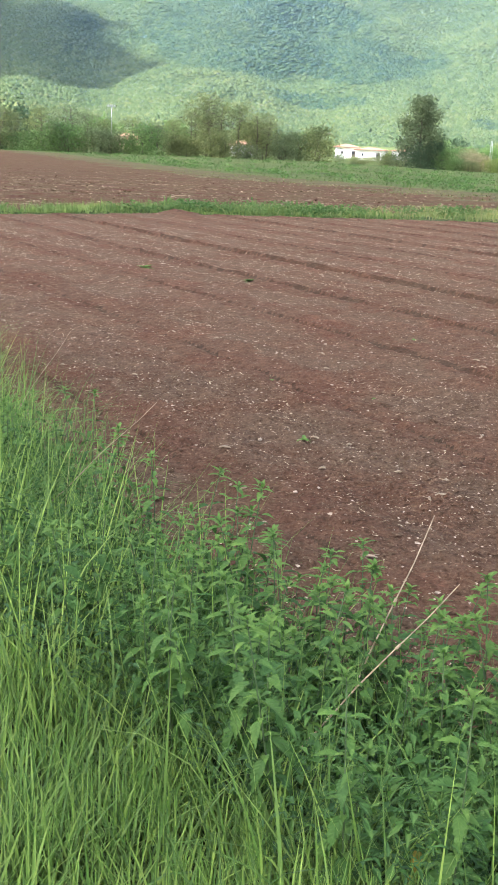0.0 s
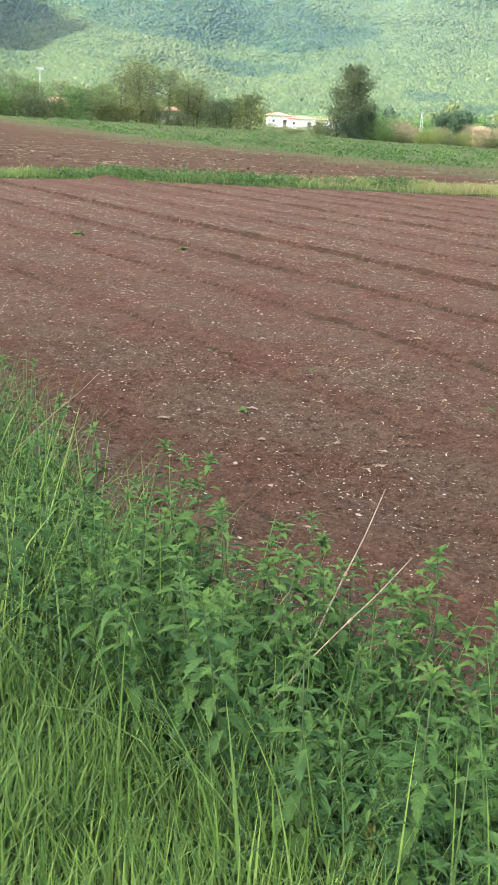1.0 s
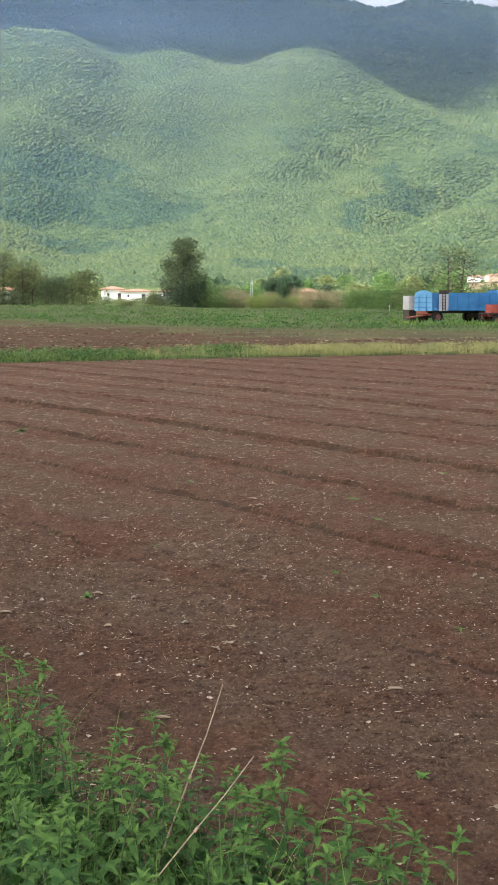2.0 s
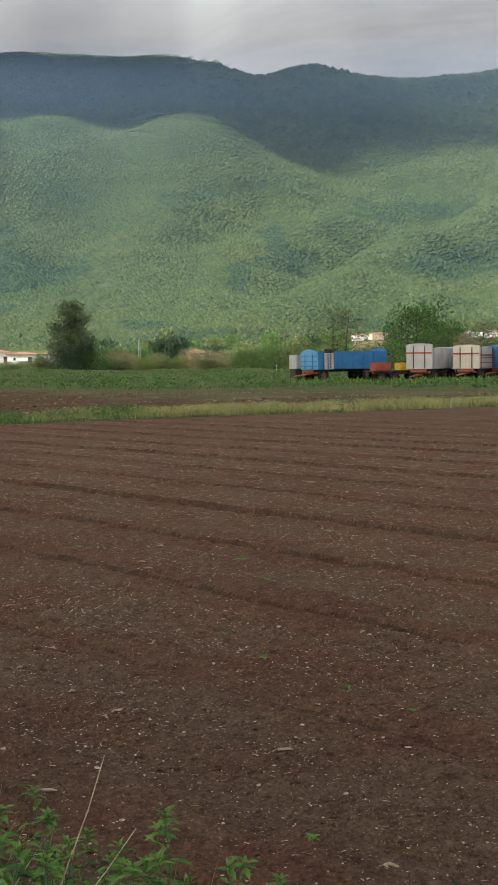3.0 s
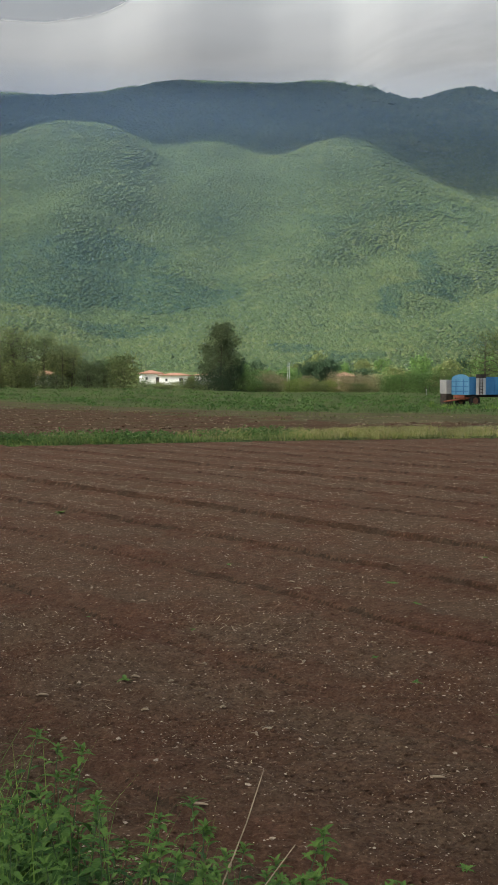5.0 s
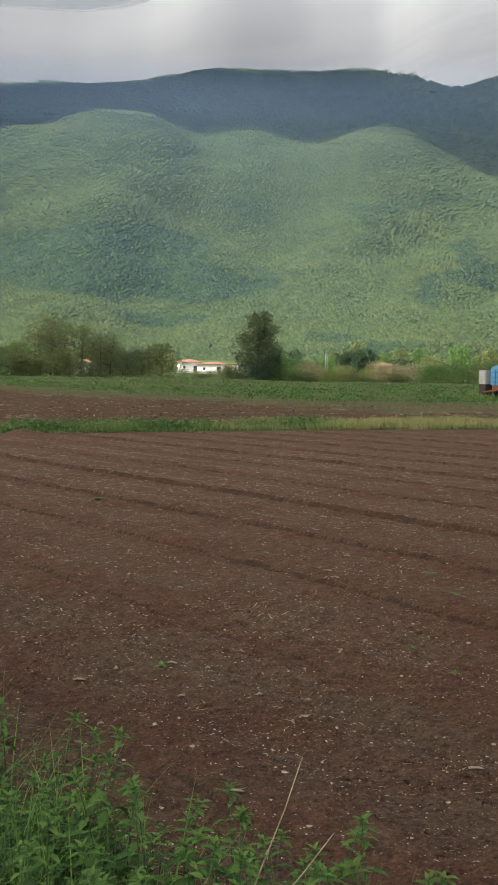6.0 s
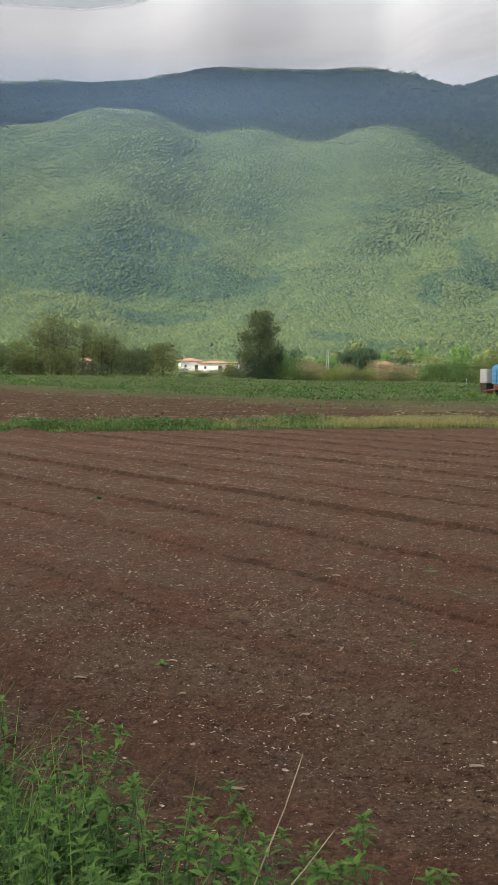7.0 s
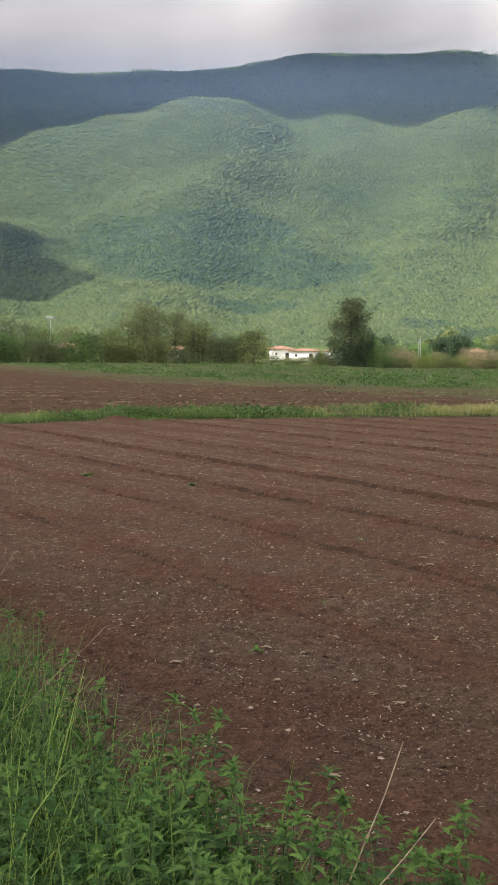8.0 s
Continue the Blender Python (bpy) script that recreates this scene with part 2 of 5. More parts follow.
M_CLOUD = material("thick_cloud", cloud_build)
M_UNSEEN_COVER = material("unseen_cover_cloud", lambda nt, ns, ls, b: cloud_build(nt, ns, ls, b, (0.80, 0.79, 0.78), (0.92, 0.91, 0.90)))
M_GRASS = leafy("grass_blades", [(0.090, 0.172, 0.045), (0.160, 0.270, 0.060), (0.31, 0.42, 0.105), (0.120, 0.205, 0.070), (0.235, 0.35, 0.078)], 0.5, 0.42)
M_VERGE = leafy("verge_blades", [(0.135, 0.215, 0.062), (0.19, 0.27, 0.080), (0.27, 0.35, 0.115), (0.165, 0.235, 0.085)], 0.5, 0.6)
M_NETTLE = leafy("nettle_leaf", [(0.044, 0.102, 0.024), (0.064, 0.134, 0.029), (0.094, 0.172, 0.038), (0.056, 0.118, 0.034)], 0.28, 0.6, 3.0)
M_STEM = plain("nettle_stem", (0.05, 0.085, 0.03), (0.075, 0.12, 0.04), 20, 0.7)
M_DRY = plain("dry_stalk", (0.27, 0.20, 0.13), (0.38, 0.30, 0.20), 20, 0.8)
M_YELLOW = leafy("yellow_leaf", [(0.45, 0.34, 0.06), (0.38, 0.28, 0.07)], 0.3)
M_DRYGRASS = leafy("dry_grass", [(0.42, 0.38, 0.17), (0.52, 0.46, 0.25), (0.32, 0.33, 0.11), (0.23, 0.27, 0.08)], 0.3, 0.6)
M_STRAW = leafy("straw", [(0.36, 0.27, 0.175), (0.60, 0.48, 0.34), (0.26, 0.18, 0.115), (0.20, 0.135, 0.082), (0.23, 0.155, 0.095), (0.30, 0.215, 0.14)], 0.05, 0.8)
M_STONE = plain("pale_stone", (0.30, 0.225, 0.155), (0.46, 0.37, 0.28), 30, 0.85, bumps=0.002, fine=150)
M_BARK = plain("bark", (0.06, 0.05, 0.04), (0.11, 0.095, 0.075), 2, 0.9, bumps=0.02, fine=12)
M_TREE = [leafy("leaves_grey_green", [(0.13, 0.165, 0.080), (0.165, 0.205, 0.100), (0.20, 0.24, 0.12)], 0.45, 0.6, 0.3),
          leafy("leaves_olive", [(0.145, 0.175, 0.070), (0.185, 0.215, 0.085), (0.235, 0.255, 0.11)], 0.45, 0.6, 0.3),
          leafy("leaves_dark", [(0.029, 0.058, 0.029), (0.043, 0.080, 0.043), (0.058, 0.087, 0.043)], 0.15, 0.6, 0.3),
          leafy("leaves_rosy", [(0.36, 0.28, 0.17), (0.46, 0.37, 0.25), (0.27, 0.27, 0.12)], 0.4, 0.6, 0.3),
          leafy("leaves_yellow_green", [(0.227, 0.295, 0.070), (0.313, 0.365, 0.104), (0.174, 0.260, 0.070)], 0.45, 0.6, 0.3),
          leafy("leaves_fresh", [(0.090, 0.165, 0.050), (0.130, 0.220, 0.066), (0.158, 0.250, 0.082)], 0.45, 0.6, 0.3),
          leafy("leaves_poplar", [(0.10, 0.135, 0.070), (0.135, 0.170, 0.088), (0.175, 0.21, 0.115)], 0.4, 0.6, 0.3)]

# ---- ground ----
EDGE_X = [-40, -9, -6, -3.6, -2.5, -1.3, -0.8, -0.4, -0.05, 0.33, 0.62, 0.9, 1.6, 4, 40]
EDGE_Y = [60, 19, 13.5, 9.0, 6.9, 5.05, 4.25, 3.8, 3.38, 3.12, 2.75, 2.2, 1.5, 0.6, -6]
STRIP_X, STRIP_Y = [-60, -14, -10.2, -7.5, 0, 8.7, 17.5, 60], [14, 27.5, 31.5, 34.8, 37.9, 40.5, 42.6, 55]
MEADOW_X, MEADOW_Y = [-400, -60, -20, -11, 0, 6, 16, 26, 60], [620, 200, 118, 100, 83, 76, 72.5, 63.5, 50]
FURROW = Vector((0.819, 0.574))
FURROWS = [(1.1, 0.35), (2.9, 0.4), (4.75, 0.5), (6.6, 0.65), (8.3, 0.8), (10.25, 1.4), (12.15, 0.75), (13.9, 0.55), (15.6, 0.65), (17.5, 0.5), (19.4, 0.7), (21.2, 0.5), (23.1, 0.6), (25, 0.55), (27, 0.6), (29, 0.5)]


def furrow_offset(x, y):
    return x * FURROW.x + y * FURROW.y + 0.10 * vnoise(x * 0.25, y * 0.25, 5)


def height(x, y):
    """The ground's height: bank, furrows, rise towards the hedge."""
    x, y = np.asarray(x, float), np.asarray(y, float)
    r = np.hypot(x, y)
    ins = (np.interp(x, EDGE_X, EDGE_Y) - y) * 0.6
    bank = 0.28 * smooth(0, 1.2, ins)
    strip = np.interp(x, STRIP_X, STRIP_Y)
    field = smooth(0.05, -0.15, ins) * smooth(0.2, -0.4, y - strip)
    u = furrow_offset(x, y)
    rows = 0 * x
    for off, deep in FURROWS:
        d = u - off
        rows = rows + deep * (0.050 * smooth(-0.05, 0.01, d) * np.exp(-np.clip(d, 0, None) / 0.35) - 0.030 * np.exp(-((d + 0.085) / 0.055) ** 2))
    rows = rows + 0.017 * np.sin(u * 2 * np.pi / 0.62 + 0.6 * vnoise(x * 0.4, y * 0.4, 7))
    rough = 0.014 * fbm(x * 3, y * 3, 3, 11) + 0.020 * np.abs(vnoise(x * 13, y * 13, 17)) + 0.012 * np.abs(vnoise(x * 29, y * 29, 19)) * (r < 25)
    z = bank + field * (rows + rough)
    z = z + 0.15 * np.exp(-((x + 6.5) / 0.7) ** 2 - ((y - 33.6) / 0.6) ** 2) * (1 + 0.5 * vnoise(x * 5, y * 5, 2))
    past = smooth(0.2, 0.8, y - strip)
    z = z + past * (0.05 + 0.05 * fbm(x * 0.8, y * 0.8, 3, 31)) * smooth(300, 60, r)
    far = smooth(0, 12, y - np.interp(x, MEADOW_X, MEADOW_Y))
    z = z + far * 0.10 * fbm(x * 0.15, y * 0.15, 3, 41)
    z = z + 0.85 * smooth(95, 250, r) * np.interp(np.degrees(np.arctan2(x, y)), [-4, 3], [1.0, 0.15]) + 0.004 * np.clip(r - 250, 0, 400) + 0.022 * np.clip(r - 650, 0, 900)
    return z


def build_ground():
    az = np.concatenate([np.arange(-180, -26, 6.0), np.arange(-24, 27, 0.2), np.arange(30, 180, 6.0)])
    az = np.radians(az)
    rr = [0.3, 0.6, 0.9, 1.2]
    while rr[-1] < 46:
        rr.append(rr[-1] + min(0.0075 * rr[-1], max(0.022, min(0.15, rr[-1] ** 2 / 5000))))
    while rr[-1] < 1500:
        rr.append(rr[-1] * 1.026)
    rr += [1700, 2100, 2700, 3400, 4200, 4900]
    rr = np.array(rr)
    R, A = np.meshgrid(rr, az, indexing="ij")
    x, y = R * np.sin(A), R * np.cos(A)
    z = height(x, y)
    z = np.where(R > 1550, np.minimum(z, 20.0), z)
    n = len(az)
    verts = [(0, 0, float(height(0.0, 0.0)))] + list(zip(x.ravel(), y.ravel(), z.ravel()))
    i, k = np.meshgrid(np.arange(len(rr) - 1), np.arange(n), indexing="ij")
    a, b = 1 + i * n + k, 1 + i * n + (k + 1) % n
    quads = np.stack([a, a + n, b + n, b], -1).reshape(-1, 4)
    faces = [(0, 1 + k, 1 + (k + 1) % n) for k in range(n)] + quads.tolist()
    me = mesh_of("ground", verts, faces, True)
    cx, cy = (x[:-1] + x[1:]).ravel() / 2, (y[:-1] + y[1:]).ravel() / 2
    wob = 0.12 * vnoise(cx * 3, cy * 3, 3)
    turf = cy < np.interp(cx, EDGE_X, EDGE_Y) - 0.02 + wob
    s = cy - np.interp(cx, STRIP_X, STRIP_Y) + wob * 1.5
    m = cy - np.interp(cx, MEADOW_X, MEADOW_Y) + 1.2 * vnoise(cx * 0.3, cy * 0.3, 4)
    idx = np.where(turf, 1, np.where(s < 0, 0, np.where(s < 1.6, 1, np.where(m < 0, 2, 3))))
    idx[(idx == 2) & (m > -17 + 7 * vnoise(cx * 0.07, cy * 0.3, 25) + 4 * vnoise(cx * 0.5, cy * 1.0, 26))] = 6
    idx[(np.hypot(cx, cy) > 300)] = 3
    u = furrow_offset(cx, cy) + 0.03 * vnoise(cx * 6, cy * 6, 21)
    near_row = np.min([np.abs(u - off + 0.02) for off, _ in FURROWS], 0)
    idx[(idx == 0) & (near_row < 0.30 + 0.16 * vnoise(cx * 1.1, cy * 1.1, 23) + 0.10 * vnoise(cx * 5, cy * 5, 24))] = 5
    # paint the furrow lines with the darkened soil
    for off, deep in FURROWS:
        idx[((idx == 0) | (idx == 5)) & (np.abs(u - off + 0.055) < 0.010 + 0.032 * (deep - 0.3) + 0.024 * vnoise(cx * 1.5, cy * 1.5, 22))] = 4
    for mt in (M_SOIL, M_TURF, M_SOIL2, M_MEADOW, M_FURROW_SHADE, M_RAKED, M_WEEDY):
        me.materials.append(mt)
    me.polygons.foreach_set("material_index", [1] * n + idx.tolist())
    return tagged(new("ground", me), "bare reddish-brown ploughed field with grass bank and meadow", "ground", kind="structure")


build_ground()


def lumps(pts, size, rng, flat=0.6, under=True):
    """Small rough lumps: squashed, jittered octahedra with extra edge points."""
    base = np.array([(1, 0, 0), (0.2, 0.95, 0), (-1, 0.1, 0), (-0.1, -1, 0), (0, 0, 1), (0, 0, -1), (0.62, 0.6, 0.45), (-0.6, 0.62, 0.4), (-0.6, -0.6, 0.45), (0.6, -0.62, 0.4)])
    tris = [(6, 0, 1), (6, 1, 4), (6, 4, 0), (7, 1, 2), (7, 2, 4), (7, 4, 1), (8, 2, 3), (8, 3, 4), (8, 4, 2), (9, 3, 0), (9, 0, 4), (9, 4, 3), (1, 0, 5), (2, 1, 5), (3, 2, 5), (0, 3, 5)]
    if not under:
        tris = tris[:12]
    n = len(pts)
    s = size[:, None, None] * np.stack([0.7 + 0.6 * rng.random(n), 0.6 + 0.5 * rng.random(n), flat * (0.6 + 0.6 * rng.random(n))], 1)[:, None, :]
    v = base[None] * (1 + 0.22 * rng.normal(size=(n, 10, 1)).clip(-1.5, 1.5)) * s
    a = rng.random(n) * 6.283
    c, sn = np.cos(a)[:, None], np.sin(a)[:, None]
    v = np.stack([v[..., 0] * c - v[..., 1] * sn, v[..., 0] * sn + v[..., 1] * c, v[..., 2]], -1) + pts[:, None, :]
    f = (np.array(tris)[None] + (np.arange(n) * 10)[:, None, None]).reshape(-1, 3)
    return v.reshape(-1, 3).tolist(), f.tolist()


# ---- mountain ----
def polar(az, el, r):
    a = radians(az)
    return (r * math.sin(a), r * math.cos(a), 1.9 + r * math.tan(radians(el)))


SPURS = [
    ([(-40, 11.5, 3900), (-25, 14.0, 3900), (-16.5, 14.6, 3900), (-8, 14.6, 3900), (-5, 14.7, 3900), (-1.8, 15.2, 3900), (3.0, 15.0, 3900), (5.5, 14.5, 3900), (7.2, 13.9, 3900), (9.3, 13.45, 3900), (12, 13.85, 3900), (15.3, 13.25, 3900), (19.1, 13.1, 3900), (22.4, 13.35, 3900), (40, 12.5, 3900)], 0.5, 60),
    ([(-40, 4.6, 2900), (-22, 7.6, 2800), (-16.5, 9.55, 2750), (-13.9, 10.75, 2720), (-11.1, 11.4, 2700), (-8.4, 11.95, 2700), (-7.2, 12.3, 2700), (-5.7, 12.25, 2720), (-4.5, 11.9, 2800), (-2.9, 11.55, 3000), (-0.7, 11.8, 3300), (1.0, 12.6, 3700)], 0.78, 40),
    ([(-7.1, 12.3, 2700), (-7.8, 8.6, 2250), (-8.4, 6.3, 1950), (-9.2, 4.0, 1650), (-10.5, 1.5, 1250)], 0.66, 95),
    ([(-3.2, 11.4, 2950), (-1.0, 9.2, 2550), (-1.6, 6.3, 2150), (-1.2, 3.6, 1700), (-0.6, 1.5, 1300)], 0.70, 70),
    ([(-18, 9.0, 2700), (-17, 6.0, 2100), (-19, 2.5, 1500)], 0.74, 75),
    ([(4.4, 11.0, 2900), (6.0, 11.45, 2850), (7.5, 11.65, 2900), (9.2, 11.4, 3100), (11.4, 11.6, 3400), (12, 13.0, 3800)], 0.78, 40),
    ([(6.2, 11.4, 2850), (5.0, 8.2, 2350), (4.0, 5.5, 1950), (3.6, 3.4, 1600), (3.4, 1.3, 1250)], 0.72, 80),
    ([(11.5, 9.6, 3000), (12.0, 7.0, 2400), (9.2, 5.6, 2100), (7.6, 3.2, 1600), (7.0, 1.4, 1250)], 0.70, 70),
    ([(10.2, 1.9, 1250), (11.3, 2.75, 1380), (13.5, 4.2, 1600), (15.8, 5.25, 1800), (17.4, 5.9, 1950), (20.2, 7.1, 2250), (22.3, 8.1, 2500), (26, 11.0, 3200)], 0.74, 45),
    ([(17.0, 4.2, 1750), (17.5, 2.8, 1500), (18.5, 1.3, 1200)], 0.68, 70),
    ([(26, 9.0, 2600), (24, 5.0, 1800), (25, 1.3, 1200)], 0.68, 70),
]
# dark wood, plus valley shade painted into crown colour: azimuth, height angle, half width, half height, depth of
# colour
DARK_AREAS = ((-9.0, 5.9, 4.6, 1.3, 0.9), (-5.6, 5.9, 3.4, 1.2, 0.9), (-2.2, 4.5, 4.0, 0.8, 1.0), (-6.5, 4.6, 5.0, 0.9, 0.85), (-5.0, 2.9, 2.6, 0.35, 0.9), (3.6, 1.95, 1.9, 0.22, 1.0), (10.0, 5.0, 0.9, 1.9, 0.9),
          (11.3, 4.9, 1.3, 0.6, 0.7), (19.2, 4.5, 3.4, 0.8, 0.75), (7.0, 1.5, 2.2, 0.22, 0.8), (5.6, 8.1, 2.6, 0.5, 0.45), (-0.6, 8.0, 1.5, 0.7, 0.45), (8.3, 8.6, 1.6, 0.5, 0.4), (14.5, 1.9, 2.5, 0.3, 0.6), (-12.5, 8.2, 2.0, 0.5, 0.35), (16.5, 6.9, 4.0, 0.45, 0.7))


FARMS = ((14.7, 15, 7, 2), (15.6, 18, 8, 2), (20.1, 13, 7, 2), (21.0, 20, 8, 2), (22.4, 20, 7, 2))


def massif(x, y):
    r = np.hypot(x, y)
    z = 2 + 0.022 * np.clip(r - 650, 0, 900) + 0.12 * np.clip(r - 1250, 0, 9e9) - 2
    wx, wy = x + 34 * fbm(x / 380, y / 380, 3, 61), y + 34 * fbm(x / 380, y / 380, 3, 71)
    for pts, slope, soft in SPURS:
        P = [polar(*p) for p in pts]
        for a, b in zip(P[:-1], P[1:]):
            dx, dy = b[0] - a[0], b[1] - a[1]
            t = np.clip(((wx - a[0]) * dx + (wy - a[1]) * dy) / (dx * dx + dy * dy), 0, 1)
            d = np.hypot(wx - a[0] - t * dx, wy - a[1] - t * dy)
            h = a[2] + t * (b[2] - a[2]) - slope * (np.sqrt(d * d + soft * soft) - soft)
            k = 16.0
            z = np.logaddexp(z / k, h / k) * k
    z = z - 8
    gully = np.abs(vnoise(x / 95 + 0.3 * vnoise(x / 60, y / 60, 82), y / 240, 83))
    return z + (9 * fbm(x / 170, y / 170, 4, 81) + 7 * (np.sqrt(gully) - 0.6)) * smooth(1200, 1700, r)


def farm_r(az):
    """How far off the mountain's foot has risen enough to show a farm above the trees."""
    for r in range(1000, 1700, 10):
        x, y = r * math.sin(radians(az)), r * math.cos(radians(az))
        if float(massif(np.array(x), np.array(y))) + 1 > r * math.tan(radians(0.95)):
            break
    return r


def dark_area_at(x, y, z):
    """How far a tree here takes the dark crown colour of stands and shaded valleys, 0 to 1."""
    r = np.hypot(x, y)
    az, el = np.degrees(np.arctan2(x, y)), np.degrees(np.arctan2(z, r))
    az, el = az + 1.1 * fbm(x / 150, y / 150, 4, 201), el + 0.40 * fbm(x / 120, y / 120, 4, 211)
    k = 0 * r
    for a, e, wa, we, deep in DARK_AREAS:
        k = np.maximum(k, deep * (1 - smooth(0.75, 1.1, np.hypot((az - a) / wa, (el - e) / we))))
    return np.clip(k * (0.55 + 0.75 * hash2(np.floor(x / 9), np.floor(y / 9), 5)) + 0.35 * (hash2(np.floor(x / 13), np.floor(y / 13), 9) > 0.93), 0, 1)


def treetops(pts, size, rng):
    """Uneven six-sided domes, one for each treetop."""
    n = len(pts)
    a = np.arange(6)[None] * math.pi / 3 + 6.283 * rng.random((n, 1)) + 0.3 * rng.normal(size=(n, 6)).clip(-1, 1)
    q = 1 + 0.16 * rng.normal(size=(n, 6)).clip(-1.5, 1.5)
    ring = np.stack([np.cos(a) * q, np.sin(a) * q, -0.22 + 0.10 * rng.normal(size=(n, 6))], -1)
    top = np.stack([0.25 * rng.normal(size=n), 0.25 * rng.normal(size=n), 0.50 + 0.28 * rng.random(n)], -1)[:, None]
    v = np.concatenate([ring, top], 1) * size[:, None, None] + pts[:, None]
    k = np.arange(6)
    f = np.stack([k, (k + 1) % 6, np.full(6, 6)], 1)[None] + 7 * np.arange(n)[:, None, None]
    return v.reshape(-1, 3).tolist(), f.reshape(-1, 3).tolist()


def build_mountain():
    az = np.radians(np.concatenate([np.arange(-60, -23, 2.0), np.arange(-22, 26, 0.3), np.arange(27, 61, 2.0)]))
    rr = np.concatenate([np.arange(1000, 2600, 14.0), np.arange(2600, 3500, 18.0), np.arange(3500, 4100, 24.0), np.arange(4100, 4800, 100.0)])
    R, A = np.meshgrid(rr, az, indexing="ij")
    x, y = R * np.sin(A), R * np.cos(A)
    z0 = massif(x, y)
    n = len(az)
    i, k = np.meshgrid(np.arange(len(rr) - 1), np.arange(n - 1), indexing="ij")
    a = i * n + k
    quads = np.stack([a, a + n, a + n + 1, a + 1], -1).reshape(-1, 4)
    wood = mesh_of("forest", np.stack([x.ravel(), y.ravel(), z0.ravel()], 1).tolist(), quads.tolist(), True)
    wood.materials.append(M_FOREST)
    wood.materials.append(M_CLEARING)
    fa, fr = np.degrees((A[:-1, :-1] + A[1:, 1:]) / 2), (R[:-1, :-1] + R[1:, 1:]) / 2
    bare = np.zeros(fa.shape, int)
    for f in FARMS:
        bare[(np.abs(fa - f[0]) < 0.62) & (fr < farm_r(f[0]) + 30)] = 1
    wood.polygons.foreach_set("material_index", bare.ravel().tolist())
    tagged(new("forest", wood), "dense green broadleaf forest covering the mountainside", "forest", kind="stuff")
    s = (slice(None, None, 4), slice(None, None, 4))
    xs, ys, zs = x[s], y[s], z0[s] - 12
    m = xs.shape[1]
    i, k = np.meshgrid(np.arange(xs.shape[0] - 1), np.arange(m - 1), indexing="ij")
    a = i * m + k
    quads = np.stack([a, a + m, a + m + 1, a + 1], -1).reshape(-1, 4)
    rock = mesh_of("mountain", np.stack([xs.ravel(), ys.ravel(), zs.ravel()], 1).tolist(), quads.tolist(), True)
    rock.materials.append(M_ROCK)
    # a closed canopy: crowns on a jittered polar grid that widens with distance
    g = np.random.default_rng(15)
    cx, cy, cs = [], [], []
    r = 1040.0
    while r < 3960:
        step = np.interp(r, [1040, 1500, 2300, 2800, 3100, 3960], [5.6, 5.8, 6.6, 7.6, 12.0, 15.0])
        a = np.arange(radians(-22), radians(26), step / r)
        q = r + step * 0.9 * (g.random(len(a)) - 0.5)
        a = a + step / r * (g.random(len(a)) - 0.5) * 0.9
        cx.append(q * np.sin(a))
        cy.append(q * np.cos(a))
        cs.append(np.full(len(a), step * 0.66))
        r += step * 0.98
    cx, cy, cs = np.concatenate(cx), np.concatenate(cy), np.concatenate(cs)
    for az, *_ in FARMS:
        k = (np.abs(np.degrees(np.arctan2(cx, cy)) - az) > 0.40) | (np.hypot(cx, cy) > farm_r(az) + 25)
        cx, cy, cs = cx[k], cy[k], cs[k]
    n = len(cx)
    size = cs * (0.80 + 0.60 * g.random(n) ** 1.8)
    cz = massif(cx, cy)
    crowns = mesh_of("tree_crowns", *treetops(np.stack([cx, cy, cz + 0.12 * size], 1), size, g), True)
    crowns.materials.append(M_CROWN)
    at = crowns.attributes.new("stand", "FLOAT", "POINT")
    at.data.foreach_set("value", np.repeat(dark_area_at(cx, cy, cz), 7).tolist())
    tagged(new("tree_crowns", crowns), "rounded treetops of the mountain forest", "forest", kind="stuff")
    tagged(new("mountain", rock), "long mountain with rounded spurs below low cloud", "mountain", kind="structure")


build_mountain()


# ---- clouds ----
def sheet(name, X, Y, Z, density, mat, parent, pale=0.5):
    """A curved sheet on a grid of points, with a density for each."""
    nx, ny = X.shape
    a = (np.arange(nx - 1)[:, None] * ny + np.arange(ny - 1)[None, :]).ravel()
    me = mesh_of(name, np.stack([X.ravel(), Y.ravel(), Z.ravel()], 1).tolist(), np.stack([a, a + ny, a + ny + 1, a + 1], 1).tolist(), True)
    d = me.attributes.new("thickness", "FLOAT", "POINT")
    d.data.foreach_set("value", density.ravel().tolist())
    d = me.attributes.new("paleness", "FLOAT", "POINT")
    d.data.foreach_set("value", (pale + 0 * X).ravel().tolist())
    return part(name, me, mat, parent)


deck = thing("cloud_deck", pose(0, 0, 0), "grey low stratus cloud on the mountain ridge, with unseen cover added overhead", "cloud")
# the bank over the ridge
A, R = np.meshgrid(np.radians(np.linspace(-60, 60, 200)), np.concatenate([np.linspace(2100, 3400, 34), np.linspace(3420, 4100, 60), np.linspace(4150, 4950, 12)]), indexing="ij")
X, Y = R * np.sin(A), R * np.cos(A)
near_rim = np.interp(np.degrees(A), [-60, -1, 3, 9, 60], [2690, 2650, 2360, 2440, 2440]) + 50 * fbm(X / 300, Y / 300, 3, 93)
fade = np.interp(np.degrees(A), [-2, 4, 9], [110, 210, 420])
BASE_AZ, BASE_Z = [-60, -12, -8, -5, -2.5, -1, 3, 6.5, 9, 12, 14.5, 60], [822, 822, 830, 862, 918, 930, 914, 928, 1005, 1035, 1050, 1050]
